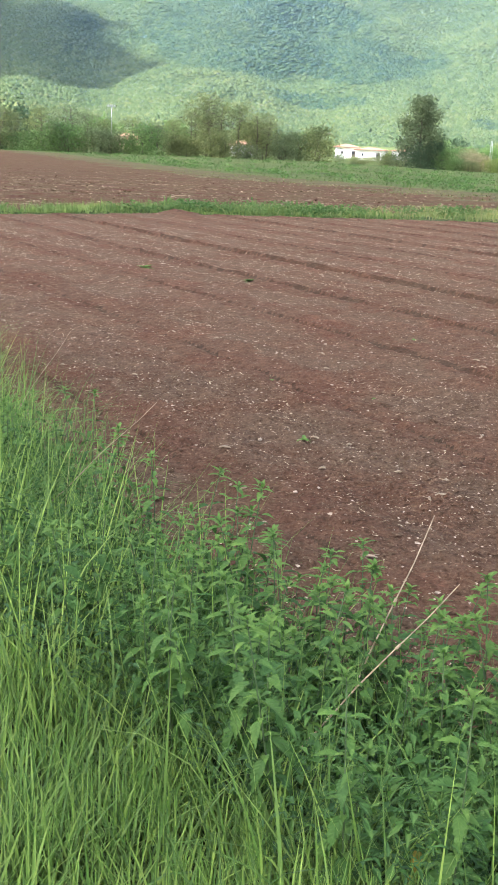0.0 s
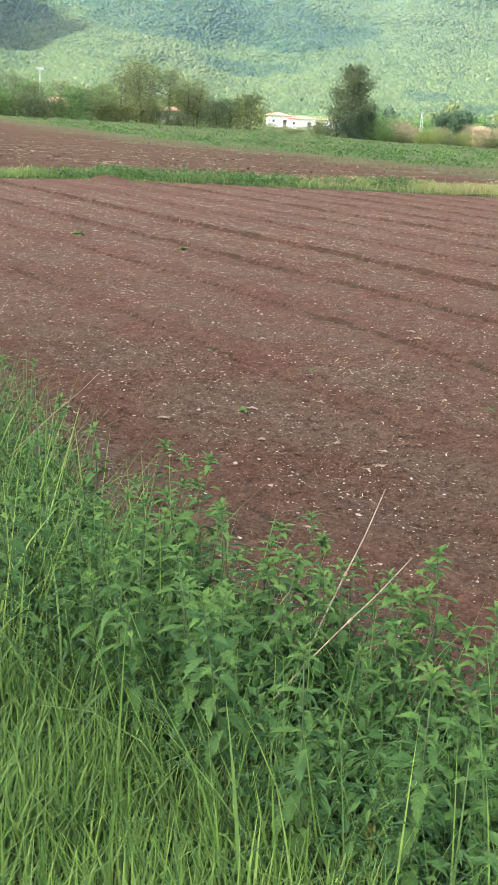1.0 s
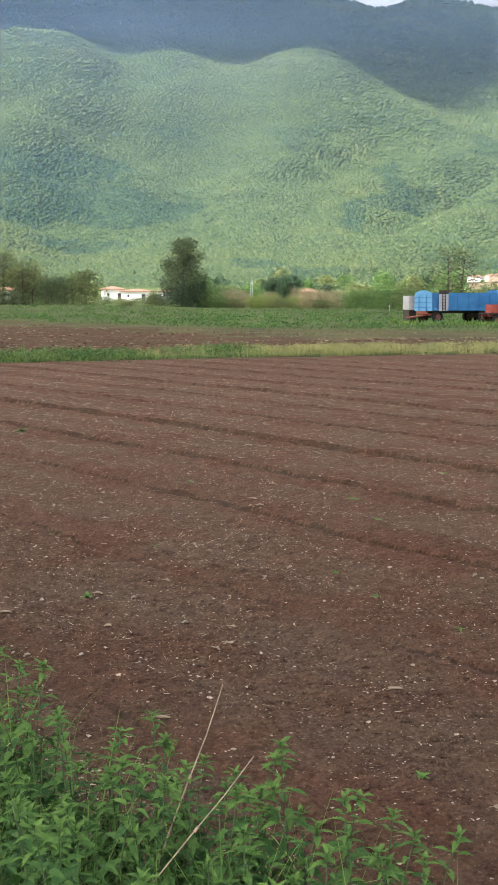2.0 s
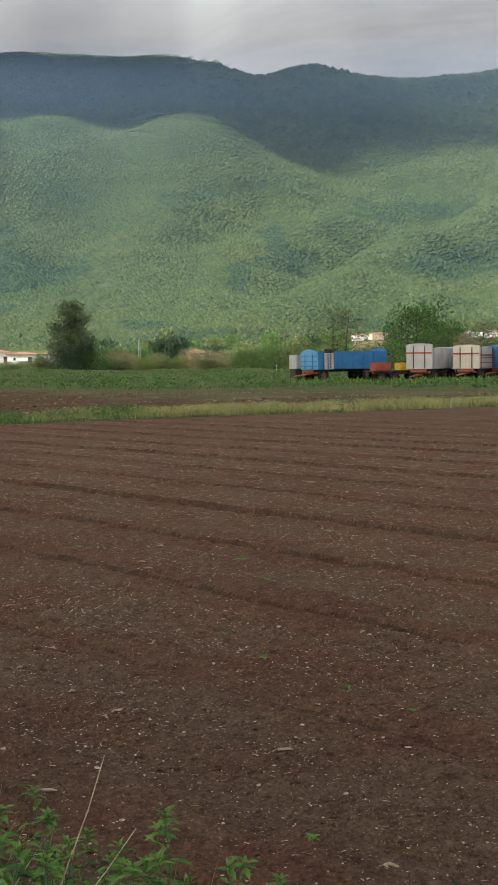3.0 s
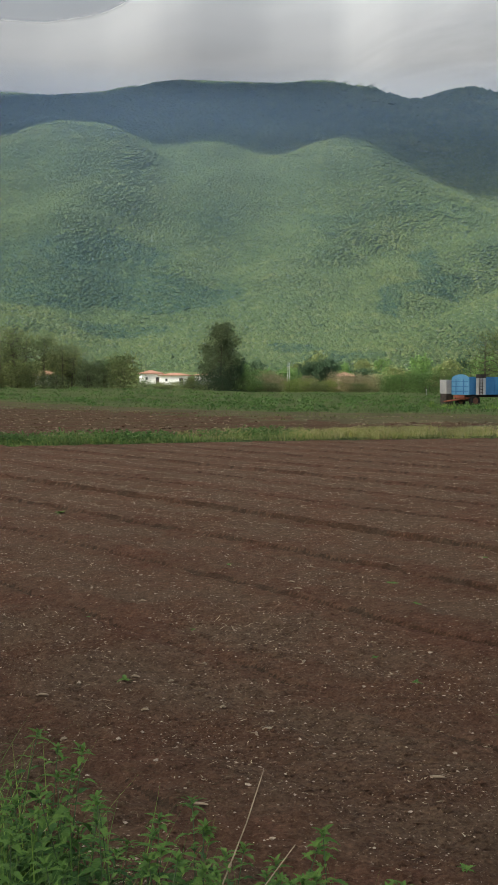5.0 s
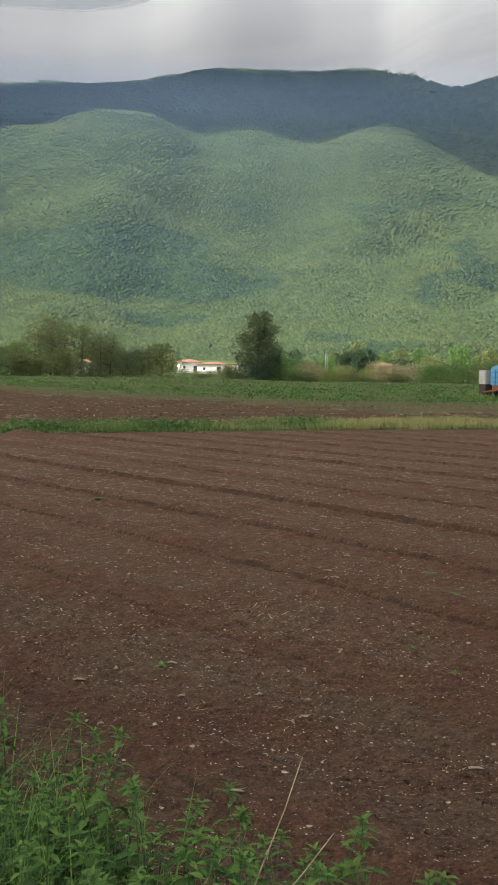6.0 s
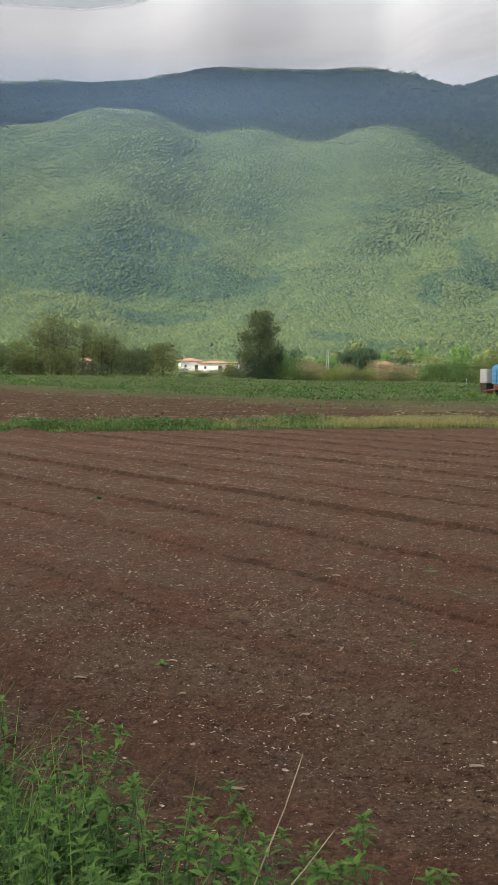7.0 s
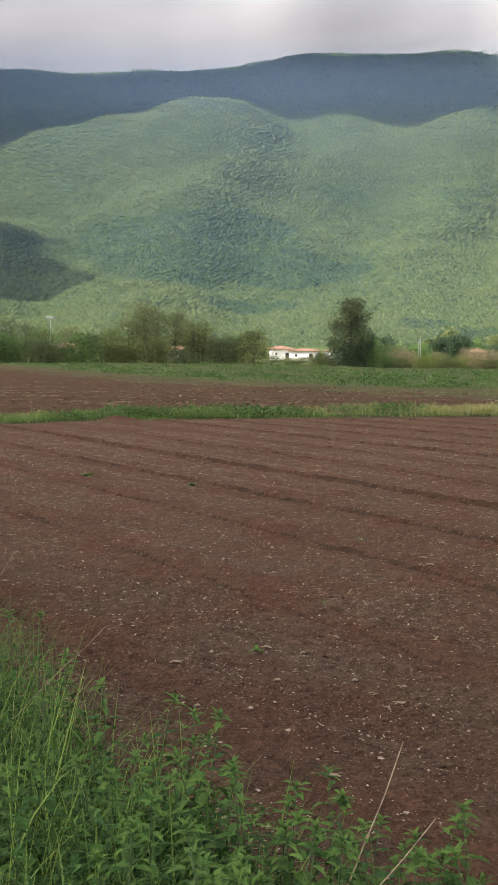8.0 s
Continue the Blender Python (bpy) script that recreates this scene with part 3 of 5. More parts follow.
base = np.interp(np.degrees(A), BASE_AZ, BASE_Z)
wisp = 6 * fbm(X / 260, Y / 260, 4, 91)
grey = np.clip(np.interp(np.degrees(A), [-20, -8, 4, 14], [0.0, 0.04, 0.20, 0.55]) + np.interp(R, [2900, 3300, 3800], [0.46, 0.22, -0.04]), 0, 1)
over = base + wisp - massif(X, Y) + 8 * fbm(X / 120, Y / 120, 3, 94)
thick = np.interp(np.degrees(A), [2, 15], [1.2, 0.66]) - 1.4 * (1 - smooth(0, 1, (R - near_rim) / fade))
thick = np.where(R > 3300, np.minimum(thick, -0.05 + 1.25 * smooth(0, 14, over)), thick)
sheet("cloud_layer", X, Y, base + wisp, thick, M_CLOUD, deck, grey)
# higher cloud behind it, on a sheet sloped to fill the camera's view
A, R = np.meshgrid(np.radians(np.linspace(-60, 60, 70)), np.linspace(4150, 4930, 16), indexing="ij")
X, Y = R * np.sin(A), R * np.cos(A)
sheet("cloud_layer", X, Y, np.interp(R, [4150, 4930], [1720, 1010]) + 20 * fbm(X / 400, Y / 400, 3, 109), 1.2 + 0 * X, M_CLOUD, deck, np.interp(np.degrees(A), [-20, -2, 5, 14], [0.95, 0.95, 0.6, 0.65]))
# unseen cover added overhead to shade field and hedge from direct sun
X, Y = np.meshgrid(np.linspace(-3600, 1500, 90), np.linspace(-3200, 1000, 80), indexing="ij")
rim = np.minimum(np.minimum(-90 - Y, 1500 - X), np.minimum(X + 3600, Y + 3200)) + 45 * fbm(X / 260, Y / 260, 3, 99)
sheet("cloud_layer", X, Y, 900 + 10 * fbm(X / 600, Y / 600, 3, 95), 1.2 - 1.4 * (1 - smooth(0, 130, rim)), M_UNSEEN_COVER, deck)
# unseen cloud, placed so its shadow falls on the left slope
puff = thing("cloud", pose(0, 0, 0), "small dense unseen cloud placed to shade the mountain's left flank", "cloud")
X, Y = np.meshgrid(np.linspace(-2300, -800, 70), np.linspace(850, 2250, 70), indexing="ij")
rim = 0.62 - np.hypot((X + 1600) / 690, (Y - 1490) / 680) + 0.10 * fbm(X / 170, Y / 170, 3, 103)
sheet("cloud_puff", X, Y, 900 + 10 * fbm(X / 300, Y / 300, 3, 101), 1.2 - 1.4 * (1 - smooth(0, 0.06, rim)), M_CLOUD, puff, 0.0)


# ---- distance haze ----
# distance haze painted on a bluish sheet, denser at higher angles of view
def haze_build(nt, ns, ls, b):
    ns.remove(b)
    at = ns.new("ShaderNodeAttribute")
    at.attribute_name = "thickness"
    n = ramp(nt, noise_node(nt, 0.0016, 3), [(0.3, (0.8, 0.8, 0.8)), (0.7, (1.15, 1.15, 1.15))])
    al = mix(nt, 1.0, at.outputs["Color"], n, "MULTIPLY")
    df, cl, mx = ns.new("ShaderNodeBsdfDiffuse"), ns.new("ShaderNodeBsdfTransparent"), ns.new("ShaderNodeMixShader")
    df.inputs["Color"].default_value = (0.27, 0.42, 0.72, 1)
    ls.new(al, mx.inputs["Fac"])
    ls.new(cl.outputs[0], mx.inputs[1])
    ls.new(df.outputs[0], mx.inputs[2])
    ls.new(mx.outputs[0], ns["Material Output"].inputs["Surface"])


M_HAZE = material("valley_mist", haze_build)
mist = thing("valley_mist", pose(0, 0, 0), "thin bluish sheet standing in for distance haze before the mountain", "mist")
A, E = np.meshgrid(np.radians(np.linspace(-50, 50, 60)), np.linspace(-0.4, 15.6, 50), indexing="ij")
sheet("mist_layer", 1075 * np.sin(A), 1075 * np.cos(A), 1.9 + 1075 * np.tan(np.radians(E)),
      np.interp(E, [-0.4, 0.8, 4, 9, 11.5, 12.6, 13.6, 14.4, 15.2], [0.0, 0.035, 0.065, 0.11, 0.15, 0.20, 0.19, 0.12, 0.0]) * np.interp(np.degrees(A), [-14, -2, 10], [1.2, 1.0, 0.6]), M_HAZE, mist)


# ---- trees ----
def leaf_quads(centres, size, rng, flat=0.0):
    """Small folded leaf clumps, one island each."""
    n = len(centres)
    a = rng.normal(size=(n, 3))
    a[:, 2] *= 1 - flat
    a /= np.linalg.norm(a, axis=1)[:, None]
    b = np.cross(a, rng.normal(size=(n, 3)))
    b /= np.linalg.norm(b, axis=1)[:, None]
    s = size * (0.6 + 0.8 * rng.random((n, 1)))
    a, b = a * s, b * s * 0.6
    v = np.stack([centres - a, centres + b * 0.9 - a * 0.1, centres + a, centres - b - a * 0.1], 1).reshape(-1, 3)
    f = np.arange(4 * n).reshape(-1, 4)
    return v.tolist(), f.tolist()


def small_leaves(centres, size, rng):
    """Pointed oval leaves, folded along the midrib and drooping, one island each."""
    n = len(centres)
    a = 6.283 * rng.random(n)
    d = np.stack([np.cos(a), np.sin(a), 0.5 * rng.normal(size=n) - 0.15], 1)
    d /= np.linalg.norm(d, axis=1)[:, None]
    w = np.stack([-np.sin(a), np.cos(a), 0.4 * rng.normal(size=n)], 1)
    up = np.cross(d, w)
    s = size * (0.55 + 0.9 * rng.random((n, 1)))
    wide = s * (0.26 + 0.14 * rng.random((n, 1)))
    rib = centres + d * s * 0.75
    v = np.stack([centres, rib + w * wide + up * wide * 0.5, rib, rib - w * wide + up * wide * 0.5, centres + d * s * 2 - up * s * 0.3], 1).reshape(-1, 3)
    o = (5 * np.arange(n))[:, None, None]
    f = np.array([(0, 2, 1), (0, 3, 2), (1, 2, 4), (2, 3, 4)])[None] + o
    return v.tolist(), f.reshape(-1, 3).tolist()


def make_tree(name, h, base, width, limbs, leaves, leaf, mat, rng, shape="oval", stems=1, label="", category="tree", spread=0.5):
    root = thing(name, pose(0, 0, -500), label, category)
    wood, tips = [], []
    for sidx in range(stems):
        lean = rng.normal(size=2) * (0.04 if stems == 1 else 0.16) * h
        off = rng.normal(size=2) * (0 if stems == 1 else width * 0.18)
        pts = [Vector((off[0] + lean[0] * t * t + 0.05 * h * 0.1 * rng.normal(), off[1] + lean[1] * t * t, h * 0.96 * t - 0.2 * (t == 0))) for t in np.linspace(0, 1, 8)]
        r0 = 0.022 * h / stems ** 0.5
        tv = tube(pts, [r0 * (1.25 - 0.25 * min(1, i)) * (1 - 0.12 * i) + 0.015 for i in range(8)], 7)
        if sidx == 0:
            part("trunk", mesh_of("trunk", *tv, True), M_BARK, root)
        else:
            wood.append(tv)
        for k in range(limbs // stems):
            t = base + (1 - base) * (k + rng.random()) / max(1, limbs // stems)
            t = min(t, 0.97)
            i = min(6, int(t * 7))
            p0 = pts[i].lerp(pts[i + 1], t * 7 - i)
            q = (t - base) / (1 - base)
            if shape == "poplar":
                reach = width * 0.5 * (0.62 + 0.5 * math.sin(math.pi * min(1, 0.2 + q * 0.8))) * (1 - 0.5 * q)
            elif shape == "oval":
                reach = width * 0.5 * (0.35 + 0.9 * math.sin(math.pi * min(1, 0.22 + q * 0.78)))
            elif shape == "flat":
                reach = width * 0.5 * (0.9 + 0.3 * q)
            else:
                reach = width * 0.5 * (1.0 - 0.45 * q)
            reach *= 0.7 + 0.5 * rng.random()
            ang = 2.4 * k + rng.normal() * 0.5
            up = {"flat": 0.12, "poplar": 0.6}.get(shape, 0.35) * reach * (0.6 + 0.8 * rng.random())
            d = Vector((math.cos(ang), math.sin(ang), 0))
            mid = p0 + d * reach * 0.5 + Vector((0, 0, up * 0.35))
            end = p0 + d * reach + Vector((0, 0, min(up, h - p0.z)))
            wood.append(tube([p0, mid, end], [r0 * 0.42 * (1 - 0.6 * q) + 0.012, r0 * 0.25 * (1 - 0.6 * q) + 0.01, 0.012], 4))
            for u in (0.45, 0.7, 0.9, 1.0):
                c = p0.lerp(mid, u * 2) if u < 0.5 else mid.lerp(end, u * 2 - 1)
                tips.append((c, 0.30 + 0.5 * u))
                if u > 0.6:
                    e2 = c + Vector(rng.normal(size=3)) * reach * 0.22
                    wood.append(tube([c, e2], [0.018, 0.008], 3))
                    tips.append((e2, 0.8))
        tips.append((pts[-1], 0.7))
    if category == "shrub":
        for k in range(40):
            a, q = rng.random() * 6.283, width * 0.46 * rng.random() ** 0.5
            tips.append((Vector((q * math.cos(a), q * math.sin(a), h * (0.06 + 0.2 * rng.random()))), 0.8))
    part("branchwork", mesh_of("branchwork", *joined(wood), True), M_BARK, root)
    c = np.array([t[0] for t in tips])
    w = np.array([t[1] for t in tips])
    pick = rng.choice(len(tips), leaves, p=w / w.sum())
    pos = c[pick] + rng.normal(size=(leaves, 3)) * np.array([1, 1, 0.8]) * spread * (0.5 + w[pick][:, None])
    pos[:, 2] = np.clip(pos[:, 2], 0.15, None)
    part("crown", mesh_of("crown", *leaf_quads(pos, leaf, rng)), mat, root)
    return root


rng = np.random.default_rng(4)
T_POPLAR = make_tree("poplar_tree", 13.4, 0.05, 8.2, 62, 11000, 0.20, M_TREE[6], rng, "poplar", 1, "tall dense grey-green poplar standing at the meadow's edge", spread=0.48)
T_AIRY = [make_tree("hedge_tree", 10, 0.25, 5.5, 34, 2300, 0.135, M_TREE[1], rng, "oval", 2, "thin olive tree with open crown in the field hedge", spread=0.62),
          make_tree("hedge_tree", 10, 0.2, 6.0, 36, 2500, 0.135, M_TREE[0], rng, "oval", 3, "many-stemmed grey-green tree in the field hedge", spread=0.66),
          make_tree("hedge_tree", 10, 0.35, 5.0, 28, 1900, 0.135, M_TREE[1], rng, "oval", 1, "slender olive tree with bare lower trunk in the hedge", spread=0.58)]
T_BUSH = {k: make_tree("shrub", 5, 0.05, 6.0, 26, 2900, 0.165, M_TREE[m], rng, "bush", 4, lab, "shrub", 0.66)
          for k, m, lab in (("olive", 1, "dense olive-green shrub in the field hedge"), ("grey", 0, "dense grey-green shrub in the field hedge"),
                            ("rosy", 3, "pinkish-brown flowering shrub beyond the meadow"), ("yellow", 4, "bright yellow-green shrub beyond the meadow"),
                            ("fresh", 5, "fresh green shrub beyond the meadow"), ("dark", 2, "very dark evergreen shrub beside the poplar"))}
T_PINE = make_tree("pine_tree", 6.5, 0.40, 7.5, 30, 4200, 0.30, M_TREE[2], rng, "flat", 2, "dark flat-topped pine behind the pale shrubs", spread=0.55)
T_FRESH = make_tree("broadleaf_tree", 8, 0.15, 8.0, 36, 4200, 0.19, M_TREE[5], rng, "oval", 2, "broad green tree standing behind the trailers", spread=0.66)
T_FAR = [make_tree("valley_tree", 8, 0.1, 8.0, 14, 900, 0.42, M_TREE[m], rng, "oval", 1, lab, spread=0.85) for m, lab in ((5, "round green tree on the valley floor"), (1, "round olive tree on the valley floor"), (2, "round dark tree on the valley floor"))]
FIRST = [T_POPLAR, *T_AIRY, *T_BUSH.values(), T_PINE, T_FRESH, *T_FAR]


def ground_at(az, r):
    x, y = r * math.sin(radians(az)), r * math.cos(radians(az))
    return x, y, float(height(x, y))


def plant(src, az, r, tall, wide=None, group=""):
    """A copy of a tree at an azimuth and distance, tall metres high, wide metres across."""
    x, y, z = ground_at(az, r)
    ref = {T_POPLAR: (13.4, 7.2), T_PINE: (6.5, 7.5), T_FRESH: (8, 8), **{q: (8, 8) for q in T_FAR}}.get(src, (10, 5.5) if src in T_AIRY else (5, 6.0))
    sz = tall / ref[0]
    sw = (wide or ref[1] * sz) / ref[1]
    ob = copy_thing(src, Matrix.LocRotScale((x, y, z - 0.05), Euler((0, 0, rng.random() * 6.28)), (sw, sw, sz)))
    ob.scale = (sw, sw, sz)
    if group:
        ob["group"] = group
    return ob


plant(T_POPLAR, 0.5, 250, 14.0)
HEDGE = "hedge along the meadow"
for az, tall in ((-23.5, 8), (-22.2, 9), (-21, 8.2), (-19.6, 8.6), (-18.6, 7.4), (-17.4, 8.8), (-16.3, 9.3), (-15.2, 8.2), (-14.4, 7.0), (-13.2, 7.6), (-12.3, 6.6), (-11.2, 7.6),
                 (-10.4, 9.5), (-9.65, 12.8), (-8.9, 10.8), (-8.2, 11.2), (-7.3, 9.2), (-6.6, 7.0)):
    plant(T_AIRY[int(rng.integers(3))], az, 246 + rng.random() * 12, tall, tall * 0.62, HEDGE)
for j, az in enumerate(np.arange(-24.5, -4.2, 0.8)):
    tall = 2.6 + rng.random() ** 1.5 * 3.0 + (2.0 if az > -7 else 0)
    plant(T_BUSH[("olive", "grey", "olive", "fresh")[int(rng.integers(4))] if az < -6.5 else ("grey", "dark", "olive")[int(rng.integers(3))]], az + 0.2 * rng.normal(), 243 + 8 * rng.random(), tall, 5.5 + 2 * rng.random(), HEDGE)
RIGHT = "shrubs beyond the meadow"
for kind, az, r, tall, wide in (("grey", -3.1, 300, 2.0, 5), ("olive", -2.5, 305, 1.5, 4), ("olive", -1.9, 300, 1.7, 4), ("grey", -1.3, 298, 2.0, 4), ("dark", -0.9, 300, 2.6, 3), ("olive", -2.2, 262, 1.0, 6), ("olive", -1.0, 255, 3.0, 4.5), ("grey", -0.5, 252, 2.2, 5), ("dark", 0.3, 247, 4.2, 5), ("dark", 1.35, 249, 7.6, 4.0), ("dark", 0.9, 246, 5.6, 4.4), ("fresh", 2.0, 248, 4.6, 5.5),
                                ("fresh", 2.4, 245, 3.2, 4), ("rosy", 2.7, 255, 5.6, 5), ("rosy", 3.4, 252, 4.6, 5), ("olive", 3.0, 246, 2.8, 5), ("yellow", 4.0, 248, 3.4, 4), ("yellow", 4.6, 246, 3.9, 3.4), ("rosy", 4.9, 252, 4.4, 4), ("olive", 5.2, 245, 2.8, 5),
                                ("yellow", 5.9, 248, 3.6, 4), ("rosy", 6.3, 252, 5.4, 5), ("rosy", 7.0, 250, 5.0, 6), ("rosy", 7.9, 251, 4.7, 5), ("olive", 7.4, 245, 2.6, 6), ("fresh", 8.7, 248, 4.8, 5), ("fresh", 9.5, 246, 5.2, 6), ("fresh", 10.3, 250, 5.6, 6),
                                ("fresh", 11.0, 225, 5.0, 6), ("olive", 11.8, 215, 5.4, 6), ("fresh", 12.6, 200, 4.4, 6), ("fresh", 14.3, 190, 3.4, 6), ("olive", 15.3, 185, 3.8, 6), ("fresh", 16.3, 180, 4.4, 6), ("fresh", 18.1, 165, 5.2, 5.5),
                                ("olive", 19.3, 170, 4.5, 6), ("rosy", 20.0, 160, 5.0, 4), ("fresh", 21.0, 165, 4.6, 6), ("olive", 22.3, 165, 4.8, 6), ("fresh", 24, 165, 5.0, 7)):
    plant(T_BUSH[kind], az, r, tall * (0.68 if 2.2 < az < 13 else 0.85), wide * 0.92, RIGHT)
plant(T_PINE, 5.6, 300, 6.9, 4.6)
plant(T_PINE, 4.95, 302, 6.2, 3.2)
plant(T_PINE, 5.25, 304, 6.4, 3.6)
plant(T_FRESH, 17.05, 150, 7.9, 6.2)
plant(T_FRESH, 18.7, 170, 6.4, 5.5)
plant(T_AIRY[0], 13.35, 175, 9.3, 5.5)
plant(T_AIRY[2], 20.6, 190, 7.5, 5.0)
for j in range(90):
    az = -24 + 49 * (j + rng.random()) / 90
    if -3.9 < az < 0.6 or min(abs(az - f[0]) for f in FARMS) < 0.6:
        continue
    plant(T_FAR[int(rng.choice(3, p=(0.55, 0.3, 0.15)))], az, 430 + 480 * rng.random(), 6 + 7 * rng.random(), 7 + 6 * rng.random(), "trees of the valley floor")
for ob in FIRST:
    for o in (*ob.children_recursive, ob):
        bpy.data.objects.remove(o)


# ---- houses ----
M_WALL = plain("white_render", (0.74, 0.73, 0.70), (0.84, 0.83, 0.80), 0.4, 0.9)
M_WALLP = plain("peach_render", (0.62, 0.44, 0.30), (0.70, 0.52, 0.38), 0.4, 0.9)
M_TILE = plain("terracotta_tiles", (0.27, 0.145, 0.10), (0.38, 0.22, 0.155), 1.2, 0.85, bumps=0.03, fine=6)
M_PANE = plain("dark_pane", (0.02, 0.025, 0.03), (0.05, 0.055, 0.06), 2, 0.15)
M_FRAME = plain("window_frame", (0.5, 0.48, 0.45), (0.6, 0.58, 0.55), 2, 0.6)


def house(name, az, r, w, d, h, roof, wall, storeys, turn, label, lift=0.0):
    x, y, z = ground_at(az, r)
    if r > 1000:
        r = farm_r(az)
        x, y = r * math.sin(radians(az)), r * math.cos(radians(az))
        z = float(massif(np.array(x), np.array(y))) + 1
    top = thing(name, pose(x, y, z - 0.3 + lift, 0, 0, turn), label, "house")
    part("wall", box_bm((w, d, h), (0, 0, h / 2)), wall, top)
    bm = bmesh.new()
    o = 0.5
    low = [bm.verts.new(p) for p in ((-w / 2 - o, -d / 2 - o, h), (w / 2 + o, -d / 2 - o, h), (w / 2 + o, d / 2 + o, h), (-w / 2 - o, d / 2 + o, h))]
    lift2 = [bm.verts.new((v.co.x, v.co.y, h + 0.18)) for v in low]
    k = min(w, d) * 0.42
    rid = [bm.verts.new((-w / 2 + k, 0, h + roof)), bm.verts.new((w / 2 - k, 0, h + roof))]
    bm.faces.new(low[::-1])
    for i in range(4):
        bm.faces.new((low[i], low[(i + 1) % 4], lift2[(i + 1) % 4], lift2[i]))
    bm.faces.new((lift2[0], lift2[1], rid[1], rid[0]))
    bm.faces.new((lift2[2], lift2[3], rid[0], rid[1]))
    bm.faces.new((lift2[1], lift2[2], rid[1]))
    bm.faces.new((lift2[3], lift2[0], rid[0]))
    rf = part("roof", bm, M_TILE, top)
    if r > 1000:
        part("chimney", box_bm((0.6, 0.6, 1.3), (w * 0.18, 0.2, h + roof - 0.1)), wall, rf)
    n = max(2, int(w / 3)) if r < 1000 else 3
    for s in range(storeys):
        for i in range(n):
            wx, wz = -w / 2 + w * (i + 0.5) / n, h * (s + 0.55) / storeys
            fr = part("window", box_bm((0.7, 0.12, 0.8), (wx, -d / 2 - 0.03, wz)), M_FRAME, top)
            part("pane", box_bm((0.56, 0.04, 0.66), (wx, -d / 2 - 0.10, wz)), M_PANE, fr)
    part("door", box_bm((1.1, 0.1, 2.0), (w * 0.28, -d / 2 - 0.05, 1.0)), M_BARK, top)
    return top


house("house", -2.95, 335, 6.0, 7, 3.0, 1.0, M_WALL, 1, 8, "low white house with terracotta hip roof beyond the hedge", 1.0)
house("house", -1.75, 332, 8.0, 7, 2.7, 0.8, M_WALL, 1, -6, "long low white house with terracotta roof beyond the hedge", 0.9)
house("house", -0.1, 336, 8.0, 6, 2.7, 0.6, M_WALL, 1, 0, "white house half hidden behind the poplar", 1.0)
house("house", 6.6, 330, 4.0, 5, 3.8, 1.3, M_WALLP, 1, 10, "peach house between the pale shrubs")
house("house", -13.4, 360, 7, 6, 4.0, 1.6, M_WALLP, 1, 14, "peach house behind the thin hedge trees")
house("house", -8.0, 380, 7, 6, 3.6, 1.4, M_WALL, 1, 4, "white house behind the thin hedge trees")
for az, w, h, st in FARMS:
    house("house", az, 1100, w, 9, h * 0.75, 1.6, M_WALL if az != 15.6 else M_WALLP, st, 10, "pale farmhouse with tiled roof at the mountain's foot", 0.5)

# ---- masts and posts ----
M_STEEL = plain("galvanised_steel", (0.42, 0.43, 0.44), (0.55, 0.56, 0.57), 3, 0.45, 0.7)
x, y, z = ground_at(-14.2, 300)
mast = thing("floodlight_mast", pose(x, y, z), "tall steel floodlight mast rising behind the hedge", "mast")
part("pole", rod_bm((0, 0, -0.3), (0, 0, 11.2), 0.16, 0.09, 10), M_STEEL, mast)
part("crossbar", box_bm((2.0, 0.12, 0.12), (0, 0, 10.9), 0.02), M_STEEL, mast)
for dx in (-0.8, -0.27, 0.27, 0.8):
    part("floodlight", box_bm((0.34, 0.26, 0.36), (dx, -0.12, 11.2), 0.04), M_STEEL, mast)
x, y, z = ground_at(3.85, 390)
mast = thing("lattice_mast", pose(x, y, z), "thin grey lattice mast behind the shrubs", "mast")
for sx, sy in ((-1, -1), (1, -1), (1, 1), (-1, 1)):
    part("leg", rod_bm((0.45 * sx, 0.45 * sy, -0.3), (0.2 * sx, 0.2 * sy, 8.2), 0.05, 0.04, 6), M_STEEL, mast)
for k in range(7):
    part("brace", rod_bm((-0.42 + 0.03 * k, -0.42 + 0.03 * k, 0.5 + k), (0.40 - 0.03 * k, -0.40 + 0.03 * k, 1.5 + k), 0.03, 0.03, 5), M_STEEL, mast)
x, y, z = ground_at(10.6, 185)
part_post = thing("marker_post", pose(x, y, z), "short white marker post in the meadow grass", "post")
part("post", box_bm((0.07, 0.06, 1.0), (0, 0, 0.45), 0.015), M_STEEL, part_post)
part("plate", box_bm((0.20, 0.04, 0.22), (0, -0.055, 0.86), 0.015), M_FRAME, part_post, "white square plate")

# ---- trailers ----
M_BLUE = plain("blue_paint", (0.035, 0.16, 0.36), (0.06, 0.22, 0.45), 1.2, 0.45, fine=25)
M_BLUE2 = plain("pale_blue_paint", (0.10, 0.30, 0.52), (0.16, 0.38, 0.60), 1.2, 0.5, fine=25)
M_RED = plain("red_oxide_paint", (0.28, 0.05, 0.035), (0.40, 0.10, 0.06), 1.5, 0.6, fine=25)
M_ORANGE = plain("orange_red_paint", (0.22, 0.06, 0.035), (0.32, 0.11, 0.065), 1.5, 0.6, fine=25)
M_SILVER = plain("pale_sheet_metal", (0.42, 0.42, 0.42), (0.54, 0.53, 0.52), 0.9, 0.55, 0.2, fine=25)
M_CREAM = plain("cream_paint", (0.52, 0.47, 0.38), (0.64, 0.58, 0.48), 0.9, 0.55, fine=25)
M_TYRE = plain("tyre_rubber", (0.02, 0.02, 0.02), (0.04, 0.038, 0.035), 4, 0.85)
